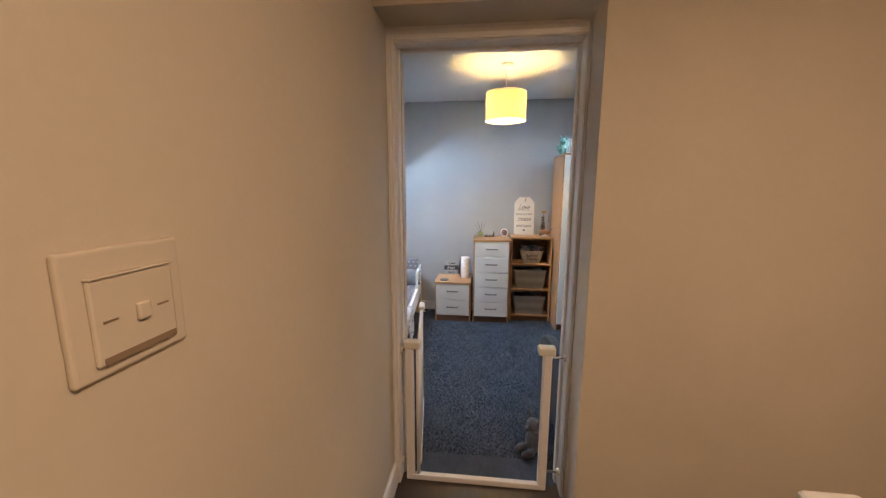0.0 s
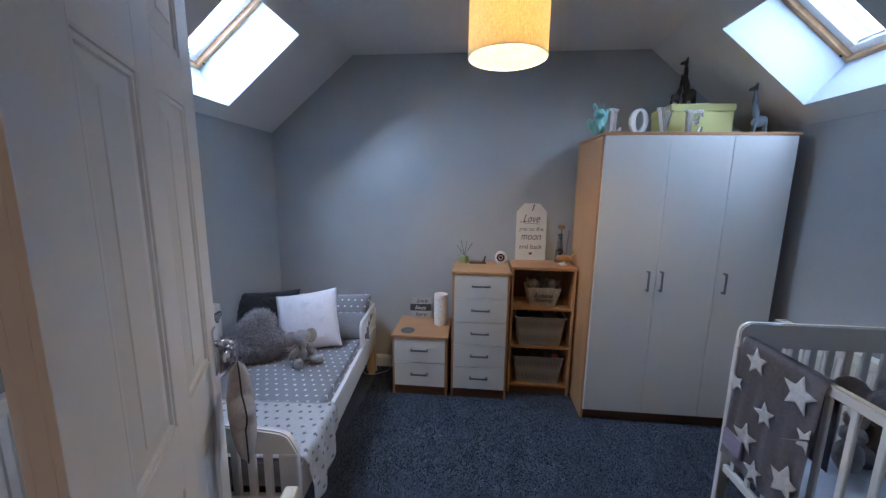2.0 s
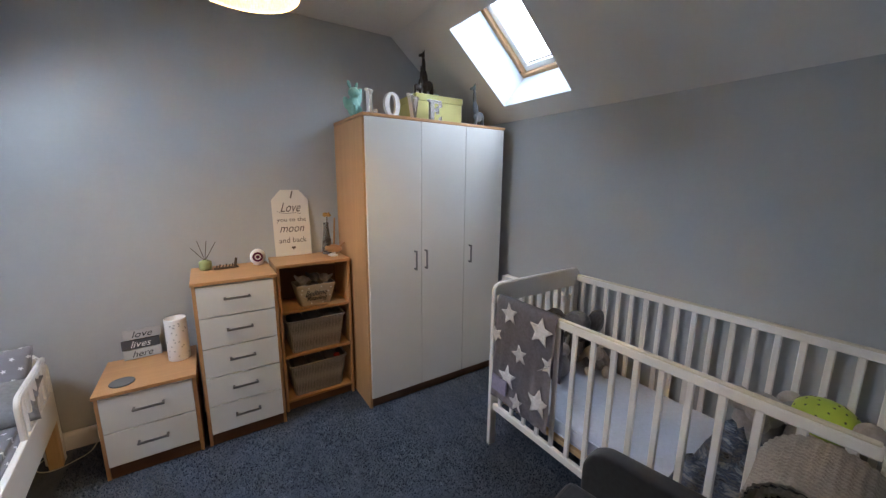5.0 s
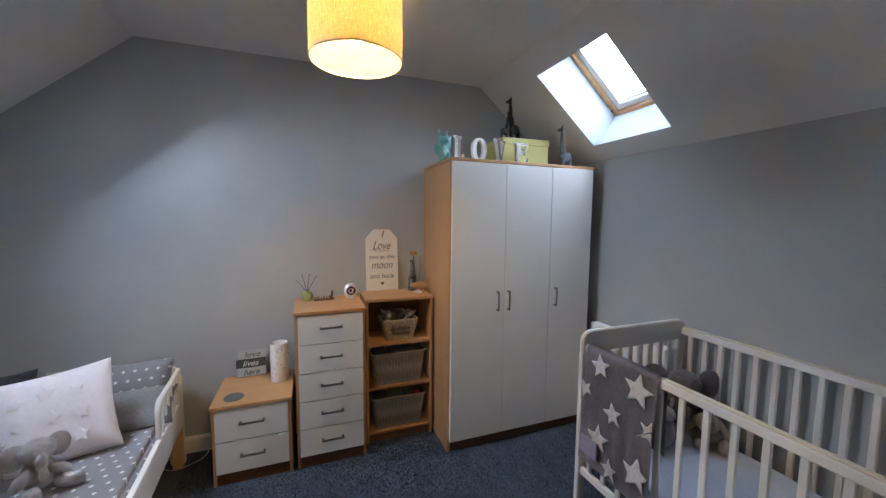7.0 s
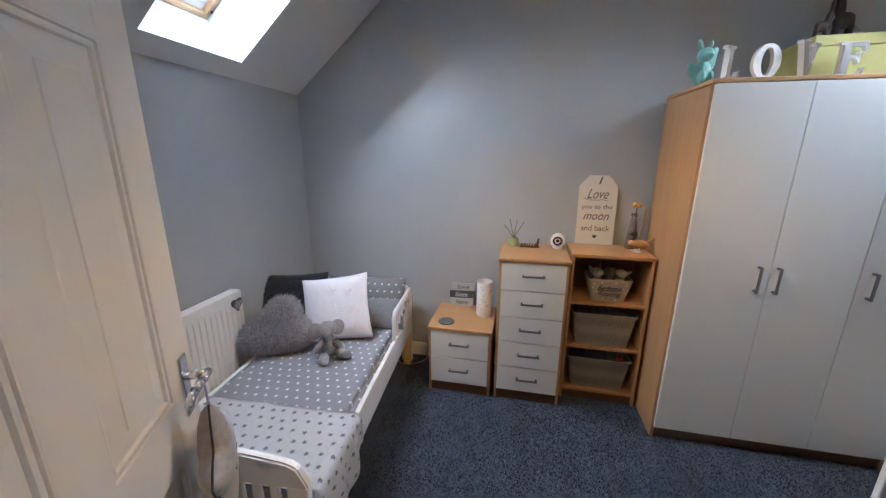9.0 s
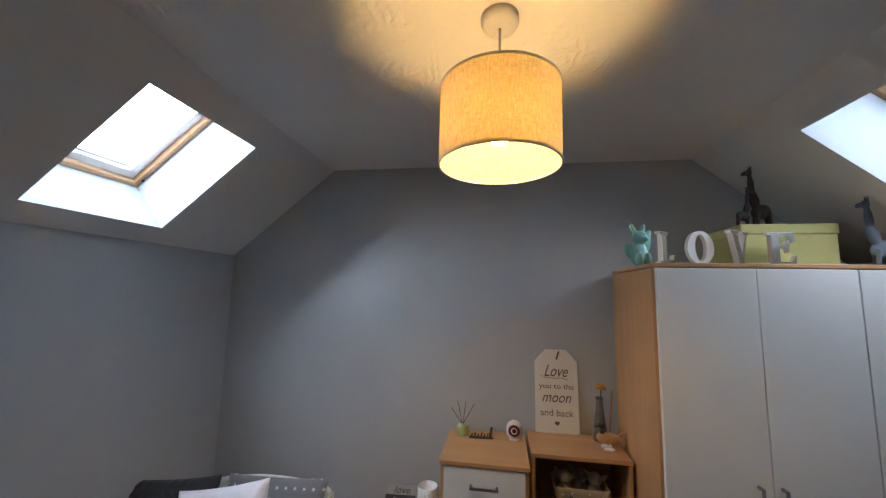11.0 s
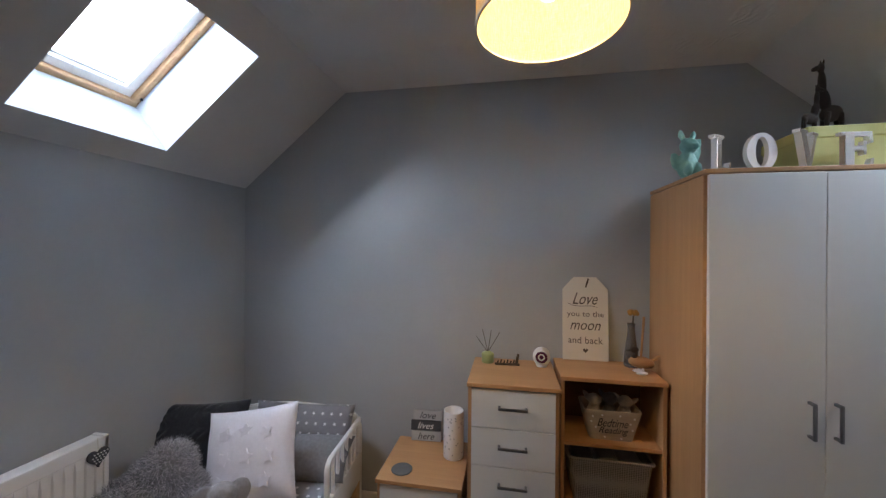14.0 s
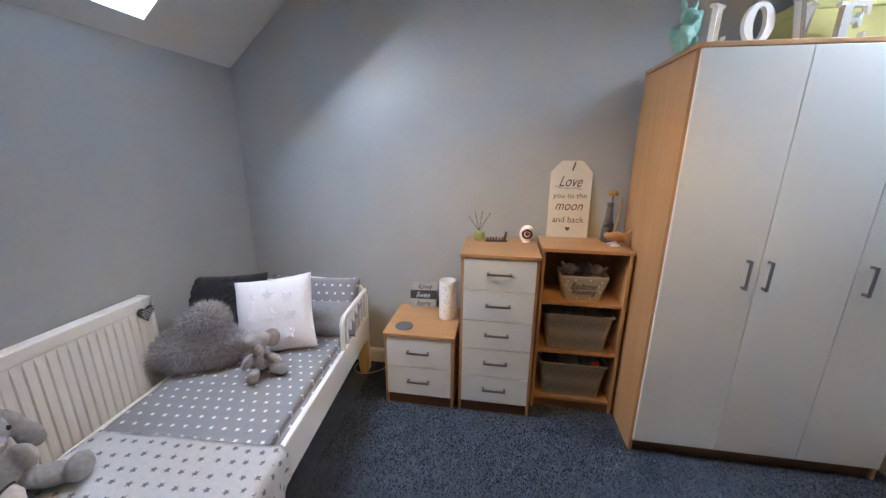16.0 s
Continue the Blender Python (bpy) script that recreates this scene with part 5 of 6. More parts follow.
for name_, mat, x, dz in (("rabbit_toy", M_PLUSHPALE, -0.065, 0.0), ("mouse_toy", M_PLUSHDARK, 0.005, 0.012), ("rabbit_toy", M_PLUSHPALE, 0.070, 0.0)):
    toy(name_, "small plush toy sitting in the wooden trug", "soft toy", mat, pose(0.622 + x, 4.125, 0.655),
        [((0, 0, 0.075), (0.032, 0.035, 0.07)), ((0, -0.01, 0.155 + dz), (0.030, 0.030, 0.028)), ((-0.030, 0, 0.165 + dz), (0.012, 0.008, 0.034), (0, -35, 0)), ((0.032, 0, 0.150 + dz), (0.012, 0.008, 0.036), (0, 55, 0)), ((0, -0.035, 0.148 + dz), (0.013, 0.010, 0.010))], "toys in the trug")

# ---------------------------------------------------------------- things on the wardrobe
TOP = 1.80
dg = toy("dog_figurine", "glossy teal pottery animal figurine", "figurine", M_TEAL, pose(0.858, 3.92, TOP, 0, 0, 20) @ Matrix.Scale(0.93, 4),
         [((0, 0, 0.055), (0.042, 0.036, 0.06)), ((0, -0.01, 0.135), (0.036, 0.034, 0.034)), ((0, -0.042, 0.125), (0.018, 0.018, 0.015)), ((-0.028, 0, 0.180), (0.012, 0.010, 0.026), (0, -18, 0)), ((0.028, 0, 0.180), (0.012, 0.010, 0.026), (0, 18, 0)),
          ((-0.022, -0.032, 0.030), (0.016, 0.018, 0.032)), ((0.022, -0.032, 0.030), (0.016, 0.018, 0.032)), ((0.060, 0.03, 0.11), (0.034, 0.012, 0.062), (0, 22, 0)), ((-0.045, 0.01, 0.07), (0.020, 0.018, 0.040), (0, -20, 0)), ((0.085, 0.035, 0.16), (0.018, 0.009, 0.030), (0, 35, 0))])


def letter(ch, x, y, turn, front):
    h, t = 0.148, 0.022
    L = thing("letter", "white freestanding wooden letter %s" % ch, "letter", pose(x, y, TOP, 0, 0, turn) @ Matrix.Scale(0.93, 4), "freestanding letters")
    if ch == "L":
        outline = [(-0.055, 0), (0.055, 0), (0.055, 0.045), (0.047, 0.045), (0.040, 0.020), (-0.008, 0.020), (-0.008, h - 0.012), (0.006, h - 0.012), (0.006, h), (-0.055, h), (-0.055, h - 0.012), (-0.038, h - 0.012), (-0.038, 0.012), (-0.055, 0.012)]
    elif ch == "V":
        outline = [(-0.012, 0), (0.014, 0), (0.058, h - 0.012), (0.068, h - 0.012), (0.068, h), (0.026, h), (0.026, h - 0.012), (0.042, h - 0.012), (0.010, 0.045), (-0.026, h - 0.012), (-0.012, h - 0.012), (-0.012, h), (-0.070, h), (-0.070, h - 0.012), (-0.060, h - 0.012)]
    elif ch == "E":
        outline = [(-0.058, 0), (0.052, 0), (0.056, 0.045), (0.048, 0.045), (0.038, 0.016), (-0.012, 0.016), (-0.012, 0.076), (0.018, 0.076), (0.022, 0.060), (0.030, 0.060), (0.030, 0.112), (0.022, 0.112), (0.018, 0.094), (-0.012, 0.094), (-0.012, h - 0.016), (0.036, h - 0.016), (0.046, h - 0.042), (0.054, h - 0.042), (0.050, h), (-0.058, h), (-0.058, h - 0.012), (-0.044, h - 0.012), (-0.044, 0.012), (-0.058, 0.012)]
    if ch == "O":
        bm = bmesh.new()
        n = 40
        loops = []
        for y0 in (0, t):
            for rx, rz in ((0.058, h / 2), (0.025, h / 2 - 0.016)):
                loops.append([bm.verts.new((rx * math.cos(2 * math.pi * k / n), y0, h / 2 + rz * math.sin(2 * math.pi * k / n))) for k in range(n)])
        for a, b in ((0, 1), (1, 3), (3, 2), (2, 0)):
            for k in range(n):
                j = (k + 1) % n
                bm.faces.new((loops[a][k], loops[a][j], loops[b][j], loops[b][k]))
        bmesh.ops.recalc_face_normals(bm, faces=bm.faces)
        part("body", bm, M_WHITE, L)
    else:
        part("body", slab(outline, t, "y", 0), M_WHITE, L)
        part("face", moved(slab([(u * 0.97, 0.002 + w_ * 0.975) for u, w_ in outline], 0.0015, "y"), Matrix.Translation((0, -0.0016, 0))), front, L, "reflective face")
    return L


letter("L", 0.940, 3.830, 34, M_SILVER)
letter("O", 1.058, 3.812, 8, M_WHITE)
letter("V", 1.205, 3.815, 34, M_SILVER)
letter("E", 1.378, 3.850, 4, M_SILVER)

gb = thing("keepsake_box", "lime green card box with a lid", "box", pose(1.463, 4.060, TOP, 0, 0, -2))
part("base", box(-0.176, -0.135, 0, 0.176, 0.135, 0.155, 0.004, 2), M_GREEN, gb)
part("lid", box(-0.181, -0.140, 0.142, 0.181, 0.140, 0.187, 0.005, 2), M_GREEN, gb)


def giraffe(name, label, mat, m, h, group=""):
    bm = bmesh.new()
    k = h / 0.30
    for c, r, *turn in (((0, 0, 0.075), (0.050, 0.020, 0.035), (0, -18, 0)), ((-0.030, 0, 0.13), (0.022, 0.017, 0.055), (0, -12, 0)), ((-0.040, 0, 0.20), (0.014, 0.013, 0.060), (0, -3, 0)), ((-0.046, 0, 0.265), (0.014, 0.012, 0.020)), ((-0.066, 0, 0.262), (0.022, 0.010, 0.011), (0, -25, 0)), ((-0.040, 0.006, 0.288), (0.004, 0.004, 0.014)), ((-0.040, -0.006, 0.288), (0.004, 0.004, 0.014))):
        add_ball(bm, tuple(v * k for v in c), tuple(v * k for v in r), turn[0] if turn else (0, 0, 0), 3)
    for x, y in ((-0.034, -0.012), (-0.026, 0.012), (0.036, -0.012), (0.042, 0.012)):
        add_tube(bm, (x * k, y * k, 0), (x * k * 0.8, y * k, 0.075 * k), 0.0075 * k, 0.010 * k, 10)
    bm = fused(bm, 0.003, 2)
    return single(name, bm, mat, m, label, "figurine", group, smooth=True)


giraffe("giraffe_figurine", "tall dark carved wooden giraffe on the green box", M_BRONZE, pose(1.415, 4.01, TOP + 0.187, 0, 0, 12), 0.285, "giraffes on the wardrobe")
giraffe("giraffe_figurine", "small dark carved wooden giraffe on the green box", M_BRONZE, pose(1.325, 3.985, TOP + 0.187, 0, 0, 185), 0.185, "giraffes on the wardrobe")
giraffe("giraffe_figurine", "slate blue painted giraffe figurine on the wardrobe", M_SLATE, pose(1.735, 3.86, TOP, 0, 0, 2), 0.285, "giraffes on the wardrobe")

# ---------------------------------------------------------------- cot
CX0, CX1, CY0, CY1 = 1.272, 1.960, 1.805, 3.135
ct = thing("cot", "white painted slatted baby cot along the knee wall", "cot", Matrix.Identity(4))
for y, inner in ((CY0, 1), (CY1 - 0.024, -1)):
    n = 10
    h = 0.925
    rr = 0.05
    outline = [(CX0, 0.815)] + [(CX0 + rr - rr * math.cos(a), h - rr + rr * math.sin(a)) for a in [math.pi / 2 * k / 6 for k in range(7)]]
    outline += [(CX1 - rr + rr * math.sin(a), h - rr + rr * math.cos(a)) for a in [math.pi / 2 * k / 6 for k in range(7)]] + [(CX1, 0.815)]
    e = part("end_panel", moved(slab(outline, 0.024, "y", 0.005), Matrix.Translation((0, y, 0))), M_WHITE, ct)
    for x in (CX0, CX1 - 0.045):
        part("post", box(x, y, 0, x + 0.045, y + 0.024, 0.817, 0.005, 2), M_WHITE, e)
    part("lower_rail", box(CX0 + 0.04, y + 0.002, 0.21, CX1 - 0.04, y + 0.022, 0.27, 0.004), M_WHITE, e)
    for k in range(8):
        x = CX0 + 0.085 + k * (CX1 - CX0 - 0.17 - 0.026) / 7
        part("slat", box(x, y + 0.004, 0.26, x + 0.026, y + 0.020, 0.83, 0.003), M_WHITE, e)
for x, top in ((CX0 + 0.012, 0.860), (CX1 - 0.036, 0.880)):
    s = part("side_rail", box(x, CY0 + 0.025, top - 0.035, x + 0.024, CY1 - 0.025, top, 0.006, 2), M_WHITE, ct)
    part("lower_rail", box(x, CY0 + 0.025, 0.215, x + 0.022, CY1 - 0.025, 0.255, 0.005), M_WHITE, s)
    part("teething_rail", box(x + 0.001, CY0 + 0.03, top - 0.001, x + 0.023, CY1 - 0.03, top + 0.006, 0.003), M_CREAMPLASTIC, s, "clear plastic teething rail")
    m_ = 15 if x < 1.5 else 17
    for k in range(m_):
        y = CY0 + 0.06 + k * (CY1 - CY0 - 0.12 - 0.022) / (m_ - 1)
        part("slat", box(x + 0.005, y, 0.25, x + 0.019, y + 0.022, top - 0.03, 0.003), M_WHITE, s)
part("base", box(CX0 + 0.04, CY0 + 0.03, 0.275, CX1 - 0.04, CY1 - 0.03, 0.30, 0.002), M_PINE, ct, "bare pine mattress base")
mt2 = thing("cot_mattress", "cot mattress in a pale blue-white sheet", "mattress", Matrix.Identity(4))
bm = box(CX0 + 0.045, CY0 + 0.035, 0.301, CX1 - 0.045, CY1 - 0.035, 0.400, 0.028, 4)
bmesh.ops.subdivide_edges(bm, edges=[e for e in bm.edges if e.calc_length() > 0.3], cuts=20, use_grid_fill=True)
for v in bm.verts:
    if v.co.z > 0.36:
        v.co.z += 0.006 * noise.noise(v.co * 7)
sheet = part("sheet", bm, M_COTSHEET, mt2, smooth=True)
for z in (0.318, 0.382):
    for x in (CX0 + 0.045, CX1 - 0.045):
        part("piping", tube((x, CY0 + 0.07, z), (x, CY1 - 0.07, z), 0.0035, sides=8), M_COTSHEET, sheet, smooth=True)

# fleece folded over the front rail
fb = thing("star_blanket", "grey fleece baby blanket with white stars over the cot rail", "blanket", Matrix.Identity(4))
bm = bmesh.new()
Y0, Y1 = 2.715, 3.085
xo, xi, zt = CX0 + 0.000, CX0 + 0.048, 0.874
prof = [(xi + 0.004, 0.55), (xi + 0.003, 0.65), (xi, 0.76), (xi, 0.85), (xi - 0.008, zt - 0.004), (CX0 + 0.024, zt), (xo + 0.008, zt - 0.004), (xo, 0.85)] + [(xo - 0.003 - 0.012 * k / 14, 0.85 - 0.52 * k / 14) for k in range(1, 15)]
grid = []
for j, (x, z) in enumerate(prof):
    row = []
    for i in range(23):
        y = Y0 + (Y1 - Y0) * i / 22
        drop = max(0, 0.85 - z)
        wav = (0.010 * math.sin(i * 0.75 + 1.0) + 0.006 * noise.noise(Vector((y * 11, z * 5, 2)))) * min(1, drop * 3) * (1 if x < CX0 + 0.01 else 0.15)
        sag = 0.03 * (i / 22) * drop
        row.append(bm.verts.new((x - abs(wav) * 0.9 if x < CX0 + 0.01 else x, y + 0.01 * noise.noise(Vector((z * 6, i, 0))) * drop, z + sag * 0.3)))
    grid.append(row)
for a, b in zip(grid, grid[1:]):
    for i in range(22):
        bm.faces.new((a[i], a[i + 1], b[i + 1], b[i]))
bmesh.ops.solidify(bm, geom=bm.faces[:], thickness=0.007)
bmesh.ops.recalc_face_normals(bm, faces=bm.faces)
part("fleece", bm, M_COTBLANKET, fb, smooth=True)


def fleece_x(y, z):
    """The hanging face of the fleece at a place."""
    drop = 0.85 - z
    i = (y - Y0) / (Y1 - Y0) * 22
    wav = (0.010 * math.sin(i * 0.75 + 1.0) + 0.006 * noise.noise(Vector((y * 11, z * 5, 2)))) * min(1, drop * 3)
    return xo - 0.003 - 0.012 * drop / 0.52 - abs(wav) * 0.9


def printed_star(y, z, size, spin):
    bm = bmesh.new()
    rings = []
    for f in (0.0, 0.35, 0.7, 1.0):
        ring = []
        pts = star_outline(size * f, size * 0.46 * f, 5, spin)
        for k in range(10):
            (a, b), (c, d) = pts[k], pts[(k + 1) % 10]
            for m_ in (0.0, 0.5):
                u, w_ = y + a + (c - a) * m_, z + b + (d - b) * m_
                u = min(max(u, Y0 + 0.002), Y1 - 0.002)
                ring.append(bm.verts.new((fleece_x(u, w_) - 0.0085, u, w_)))
        rings.append(ring)
    for a, b in zip(rings, rings[1:]):
        for k in range(20):
            j = (k + 1) % 20
            bm.faces.new((a[k], b[k], b[j], a[j]))
    bmesh.ops.remove_doubles(bm, verts=bm.verts, dist=1e-5)
    bmesh.ops.recalc_face_normals(bm, faces=bm.faces)
    bmesh.ops.solidify(bm, geom=bm.faces[:], thickness=0.002)
    return bm


for y, z, s, sp in ((2.99, 0.795, 0.056, 80), (2.795, 0.775, 0.070, 95), (2.905, 0.620, 0.050, 75), (2.975, 0.475, 0.062, 85), (2.775, 0.445, 0.068, 90), (3.070, 0.665, 0.042, 60), (2.732, 0.640, 0.048, 100), (2.905, 0.375, 0.048, 80)):
    part("star", printed_star(y - 0.006, z + 0.012, s, sp), M_STARWHITE, fb, "white fleece star", True)
part("label_patch", box(CX0 - 0.036, 2.965, 0.385, CX0 - 0.026, 3.07, 0.465, 0.002), M_LILAC, fb, "lilac satin label patch")

ge = toy("elephant_toy", "dark grey plush elephant with big ears in the cot", "soft toy", M_PLUSHDARK, pose(1.80, 3.00, 0.402, 0, 0, -40),
         [((0, 0, 0.10), (0.085, 0.075, 0.10)), ((0, -0.02, 0.245), (0.075, 0.072, 0.07)), ((0, -0.09, 0.20), (0.026, 0.03, 0.06), (25, 0, 0)), ((0.0, -0.105, 0.13), (0.022, 0.024, 0.045)), ((-0.115, 0.01, 0.25), (0.062, 0.018, 0.07), (0, 0, -20)), ((0.115, 0.01, 0.25), (0.062, 0.018, 0.07), (0, 0, 20)),
          ((-0.06, -0.10, 0.04), (0.038, 0.07, 0.038)), ((0.06, -0.10, 0.04), (0.038, 0.07, 0.038)), ((-0.085, -0.04, 0.11), (0.032, 0.035, 0.07), (20, 20, 0)), ((0.085, -0.04, 0.11), (0.032, 0.035, 0.07), (20, -20, 0))])
toy("rabbit_toy", "pale beige plush rabbit lying in the cot", "soft toy", M_PLUSHPALE, pose(1.84, 2.87, 0.402, 0, 0, -60) @ Matrix.Scale(0.88, 4),
    [((0, 0, 0.06), (0.075, 0.06, 0.06)), ((-0.02, -0.06, 0.13), (0.052, 0.05, 0.048)), ((-0.03, -0.105, 0.115), (0.022, 0.018, 0.018)), ((-0.075, -0.03, 0.10), (0.02, 0.016, 0.07), (0, 25, 0)), ((0.04, -0.04, 0.11), (0.02, 0.016, 0.07), (0, -30, 0)), ((0.06, -0.08, 0.03), (0.03, 0.055, 0.03)), ((-0.04, -0.10, 0.03), (0.03, 0.055, 0.03))])
toy("rabbit_toy", "small taupe plush rabbit behind the cot slats", "soft toy", M_PLUSH, pose(1.59, 2.92, 0.402, 0, 0, -40),
    [((0, 0, 0.07), (0.045, 0.04, 0.07)), ((0, -0.01, 0.165), (0.04, 0.038, 0.036)), ((-0.022, 0, 0.215), (0.012, 0.008, 0.035), (0, -15, 0)), ((0.022, 0, 0.215), (0.012, 0.008, 0.035), (0, 15, 0)), ((0, -0.045, 0.155), (0.016, 0.013, 0.013))])
tl = thing("turtle_nightlight", "lime green turtle night-light with a perforated shell", "night light", pose(1.82, 1.99, 0.402, 0, 0, 60) @ Matrix.Diagonal((0.85, 0.85, 0.95, 1)))
part("body", add_ball(add_ball(add_ball(bmesh.new(), (0, 0, 0.12), (0.12, 0.10, 0.12), sub=3), (-0.145, 0, 0.27), (0.045, 0.045, 0.042), sub=3), (0.14, 0, 0.22), (0.05, 0.05, 0.05), sub=3), M_PLUSHPALE, tl, "beige plush body", True)
sh = part("shell", add_ball(bmesh.new(), (0, 0, 0.235), (0.115, 0.095, 0.075), sub=4), M_LIME, tl, "lime plastic shell", True)
for k in range(26):
    a, e_ = k * 2.4, 0.25 + 1.1 * (k / 26)
    p = Vector((0.116 * math.cos(a) * math.cos(e_), 0.096 * math.sin(a) * math.cos(e_), 0.235 + 0.076 * math.sin(e_)))
    part("hole", moved(slab(star_outline(0.0055, 0.0028), 0.001, "z"), Matrix.Translation(p) @ (p - Vector((0, 0, 0.2))).to_track_quat("Z", "Y").to_matrix().to_4x4()), M_CAVITY, sh)
toy("elephant_toy", "pale grey plush elephant lying at the cot foot", "soft toy", M_PLUSH, pose(1.85, 2.16, 0.402, 0, 0, -75) @ Matrix.Diagonal((0.9, 0.9, 1.05, 1)),
    [((0, 0, 0.085), (0.10, 0.08, 0.085)), ((0, -0.08, 0.18), (0.07, 0.065, 0.062)), ((0, -0.14, 0.15), (0.022, 0.025, 0.05), (30, 0, 0)), ((-0.085, -0.06, 0.19), (0.045, 0.014, 0.05)), ((0.085, -0.06, 0.19), (0.045, 0.014, 0.05))])


def heap(name, label, category, mat, m, sx, sy, sz, seed):
    bm = bmesh.new()
    n = 26
    grid = []
    for j in range(n + 1):
        row = []
        for i in range(n + 1):
            u, v = 2 * i / n - 1, 2 * j / n - 1
            r = max(abs(u), abs(v))
            h = max(0.0, 1 - r ** 3) * (0.65 + 0.5 * noise.noise(Vector((u * 2.2, v * 2.2, seed))) + 0.22 * noise.noise(Vector((u * 6, v * 6, seed))))
            row.append(bm.verts.new((u * sx * (0.9 + 0.12 * noise.noise(Vector((u, v, seed + 3)))), v * sy, max(0.002, h * sz))))
        grid.append(row)
    for a, b in zip(grid, grid[1:]):
        for i in range(n):
            bm.faces.new((a[i], a[i + 1], b[i + 1], b[i]))
    bmesh.ops.solidify(bm, geom=bm.faces[:], thickness=0.006)
    bmesh.ops.recalc_face_normals(bm, faces=bm.faces)
    return single(name, bm, mat, m, label, category, smooth=True)


M_MARL = cloth("marled_wool", (0.22, 0.23, 0.26), 1.0, 90, 0.006, 0.6)
shade_colour(M_MARL, ramp(M_MARL, noise_tex(M_MARL, 14, 5, (1, 1, 4), 0.7), [(0.34, (0.03, 0.033, 0.04)), (0.43, (0.26, 0.27, 0.29)), (0.50, (0.09, 0.12, 0.19)), (0.57, (0.32, 0.36, 0.42)), (0.66, (0.55, 0.54, 0.52))]))
heap("bundled_blanket", "grey and blue marled wool blanket bundled in the cot", "blanket", M_MARL, pose(1.50, 2.10, 0.402), 0.16, 0.17, 0.25, 4.0)

# ---------------------------------------------------------------- tub chair with a knitted throw
CHAIR = pose(0.447, 2.31, 0, 0, 0, 10) @ Matrix.Translation((-0.445, -2.40, 0))
ac = thing("armchair", "charcoal fabric tub armchair beside the doorway", "armchair", CHAIR)


def arm_outline(front, back, low, high):
    pts = [(back, low), (front, low), (front, high - 0.09)]
    pts += [(front - 0.09 + 0.09 * math.cos(a), high - 0.09 + 0.09 * math.sin(a)) for a in [math.pi / 2 * k / 6 for k in range(1, 7)]]
    return pts + [(back, high)]


AX0, AX1, AY0, AY1 = 0.445, 1.150, 1.880, 2.400
for x in (AX0, AX1 - 0.07):
    part("arm", fused(moved(slab(arm_outline(AY1, AY0 + 0.08, 0.12, 0.562), 0.07, "x"), Matrix.Translation((x, 0, 0))), 0.009, 8), M_RUBBER, ac, smooth=True)
bm = box(AX0, AY0, 0.12, AX1, AY0 + 0.11, 0.625, 0.03, 3)
part("back", bm, M_RUBBER, ac)
part("seat", box(AX0 + 0.07, AY0 + 0.10, 0.12, AX1 - 0.07, AY1 + 0.01, 0.33, 0.015, 2), M_RUBBER, ac)
part("seat_cushion", box(AX0 + 0.074, AY0 + 0.11, 0.33, AX1 - 0.074, AY1 + 0.035, 0.42, 0.03, 4), M_RUBBER, ac)
for x in (AX0 + 0.05, AX1 - 0.05):
    for y in (AY0 + 0.05, AY1 - 0.05):
        part("leg", tube((x, y, 0), (x, y, 0.125), 0.014, 0.022, 14), M_BRONZE, ac, "dark tapered wooden leg", True)
single("scatter_cushion", pillow(0.34, 0.26, 0.12, seed=9), M_TEALCUSHION, CHAIR @ pose(0.70, 2.085, 0.530, -24, 0, 0), "pale teal cushion on the armchair", "cushion", smooth=True)

kc = thing("rolled_throw", "taupe ribbed knit throw rolled up on the armchair", "blanket", pose(1.160, 1.900, 0.728, 0, -9, 4))


def rolled(x0, x1, steps, inset, thick, ribs):
    """A knitted sheet wound in a spiral about the x axis."""
    bm = bmesh.new()
    turns, per = 4.5, 180
    count = int(turns * per)
    grid = []
    for i in range(count + 1):
        a = 2 * math.pi * i / per
        r = 0.022 + 0.0225 * a / (2 * math.pi) - inset
        row = []
        for j in range(steps + 1):
            x = x0 + (x1 - x0) * j / steps
            rib = ribs * (0.0042 * math.sin(a * 40) + 0.0020 * math.sin(x * 520 + math.floor(a * 40 / math.pi) * 1.57))
            q = r + rib + 0.006 * noise.noise(Vector((x * 5, math.cos(a), math.sin(a) + i / per)))
            row.append(bm.verts.new((x + 0.010 * noise.noise(Vector((a * 0.9, 0.3, 7))), 0.98 * q * math.cos(a), 0.96 * q * math.sin(a))))
        grid.append(row)
    for p, q in zip(grid, grid[1:]):
        for j in range(steps):
            bm.faces.new((p[j], p[j + 1], q[j + 1], q[j]))
    bmesh.ops.solidify(bm, geom=bm.faces[:], thickness=thick)
    bmesh.ops.recalc_face_normals(bm, faces=bm.faces)
    return bm


part("knit", rolled(-0.105, 0.085, 66, 0.0, 0.0205, 0.5), M_KNIT, kc, smooth=True)
part("edging", rolled(-0.112, -0.106, 3, 0.006, 0.007, 0.5), M_CHARCOAL, kc, "charcoal knitted edging", True)

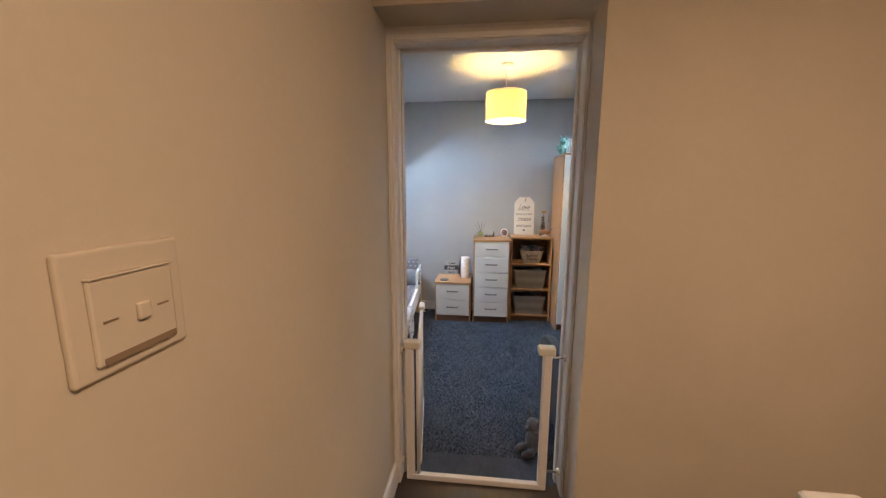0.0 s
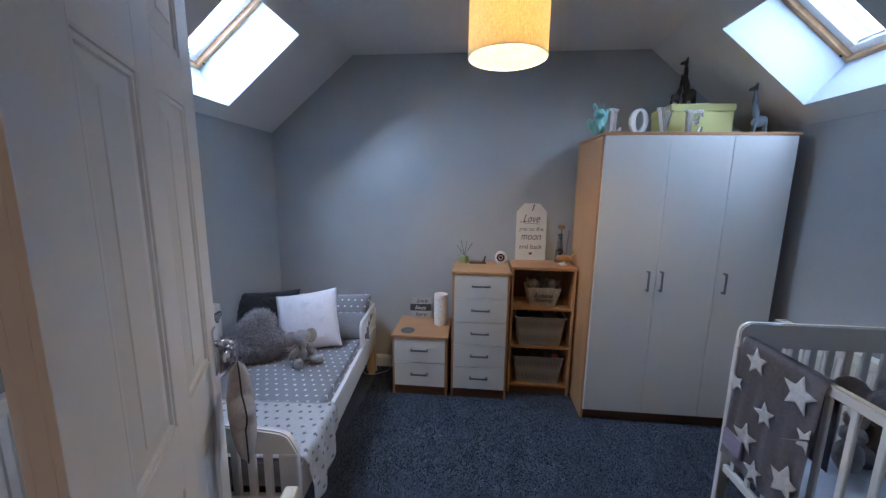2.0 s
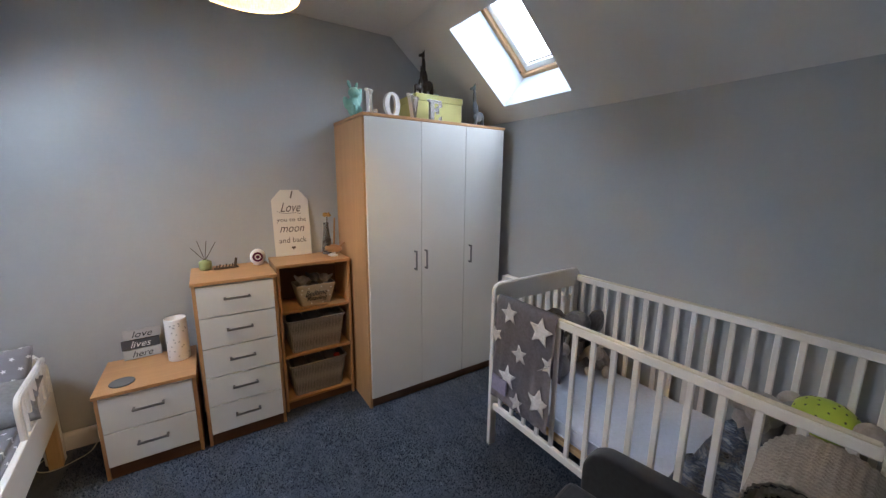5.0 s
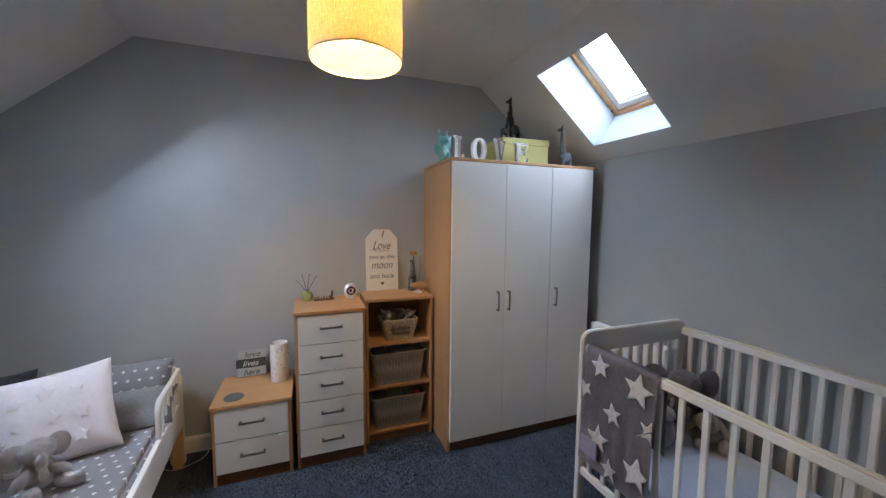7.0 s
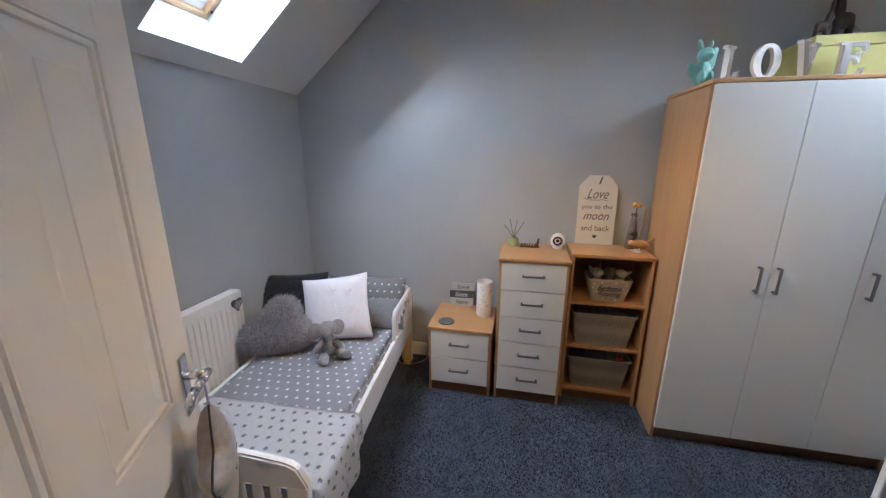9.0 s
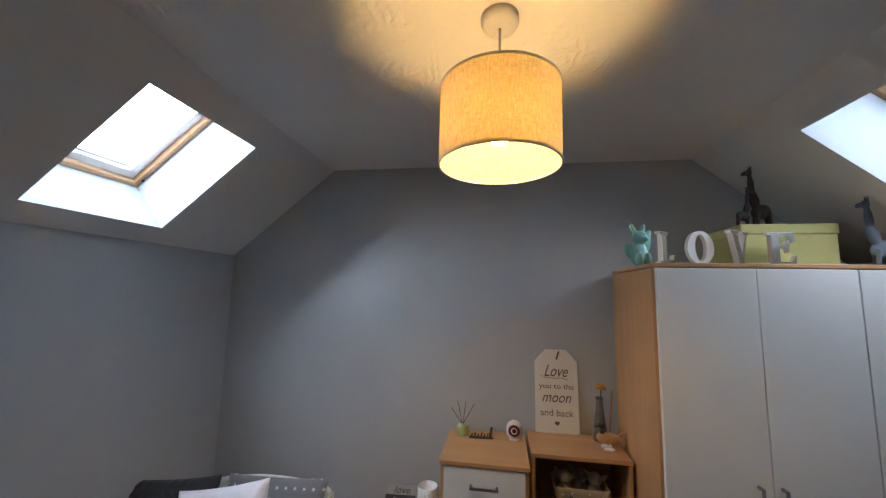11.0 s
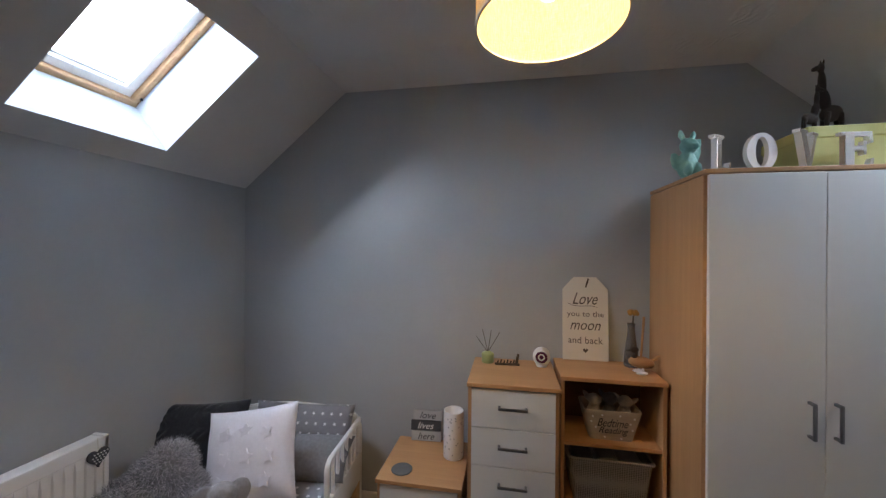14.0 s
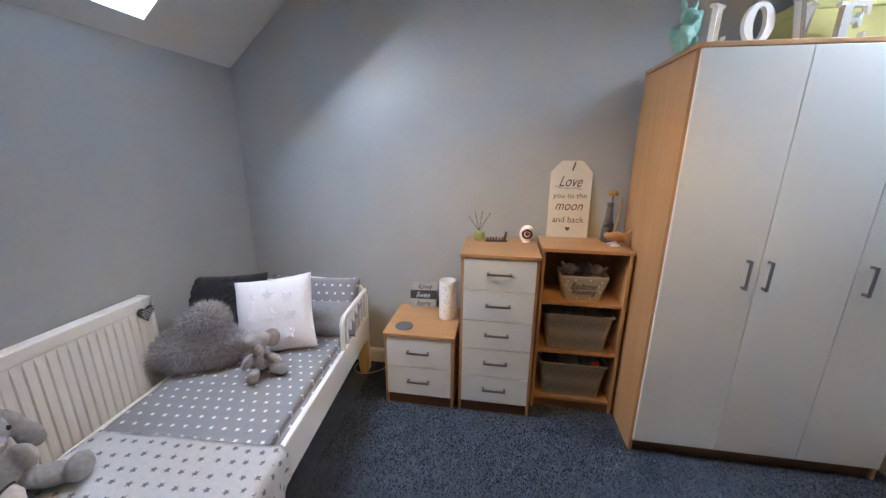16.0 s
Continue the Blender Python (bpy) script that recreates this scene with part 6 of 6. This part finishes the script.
# charger lead looping on the floor by the bed head
cv = bpy.data.curves.new("lead", "CURVE")
cv.dimensions, cv.bevel_depth, cv.bevel_resolution = "3D", 0.0025, 2
sp = cv.splines.new("BEZIER")
route = ((-0.52, 4.293, 0.09), (-0.53, 4.26, 0.015), (-0.60, 4.16, 0.010), (-0.70, 4.14, 0.010), (-0.74, 4.22, 0.010), (-0.66, 4.285, 0.03))
sp.bezier_points.add(len(route) - 1)
for b_, c_ in zip(sp.bezier_points, route):
    b_.co, b_.handle_left_type, b_.handle_right_type = c_, "AUTO", "AUTO"
tmp = new("lead", cv)
bpy.context.view_layer.update()
me = bpy.data.meshes.new_from_object(tmp.evaluated_get(bpy.context.evaluated_depsgraph_get()))
bpy.data.objects.remove(tmp)
me.materials.clear()
me.materials.append(M_CREAMPLASTIC)
lead = new("power_lead", me)
tagged(lead, "thin cream power lead lying on the carpet", "cable")

# soft toy on the floor by the gate
toy("rabbit_toy", "small dark taupe plush toy sitting on the carpet by the doorway", "soft toy", M_PLUSHDARK, pose(0.385, 1.93, 0.0, 0, 0, -60),
    [((0, 0, 0.07), (0.05, 0.045, 0.07)), ((0, -0.01, 0.165), (0.042, 0.04, 0.038)), ((-0.04, 0.0, 0.19), (0.014, 0.01, 0.05), (0, -20, 0)), ((0.04, 0.0, 0.19), (0.014, 0.01, 0.05), (0, 20, 0)), ((-0.03, -0.06, 0.025), (0.022, 0.045, 0.022)), ((0.03, -0.06, 0.025), (0.022, 0.045, 0.022)), ((0, -0.05, 0.155), (0.018, 0.014, 0.014))])

# ---------------------------------------------------------------- carpet pile
rng = np.random.default_rng(11)
count = 150000
px = rng.uniform(-0.62, 1.95, count)
py = rng.uniform(1.86, 4.28, count)
lean = 0.6 * np.array([noise.noise(Vector((a * 2.2, b * 2.2, 0.3))) for a, b in zip(px[:count], py[:count])])
ang = rng.uniform(0, 2 * math.pi, count)
wid = rng.uniform(0.0016, 0.0030, count)
hgt = rng.uniform(0.005, 0.010, count)
vx = np.empty((count, 3, 3))
vx[:, 0] = np.stack([px - wid * np.cos(ang), py - wid * np.sin(ang), np.zeros(count)], 1)
vx[:, 1] = np.stack([px + wid * np.cos(ang), py + wid * np.sin(ang), np.zeros(count)], 1)
vx[:, 2] = np.stack([px + rng.normal(0, 0.004, count), py + rng.normal(0, 0.004, count) + 0.006 * lean, hgt], 1)
me = bpy.data.meshes.new("carpet_pile")
me.vertices.add(count * 3)
me.vertices.foreach_set("co", vx.astype(np.float32).ravel())
me.loops.add(count * 3)
me.loops.foreach_set("vertex_index", np.arange(count * 3, dtype=np.int32))
me.polygons.add(count)
me.polygons.foreach_set("loop_start", np.arange(0, count * 3, 3, dtype=np.int32))
me.update(calc_edges=True)
me.materials.append(M_PILE)
pile = new("carpet_pile", me)
pile.matrix_world = Matrix.Identity(4)
tagged(pile, "flecked blue-grey cut pile of the carpet", "carpet", kind="stuff")
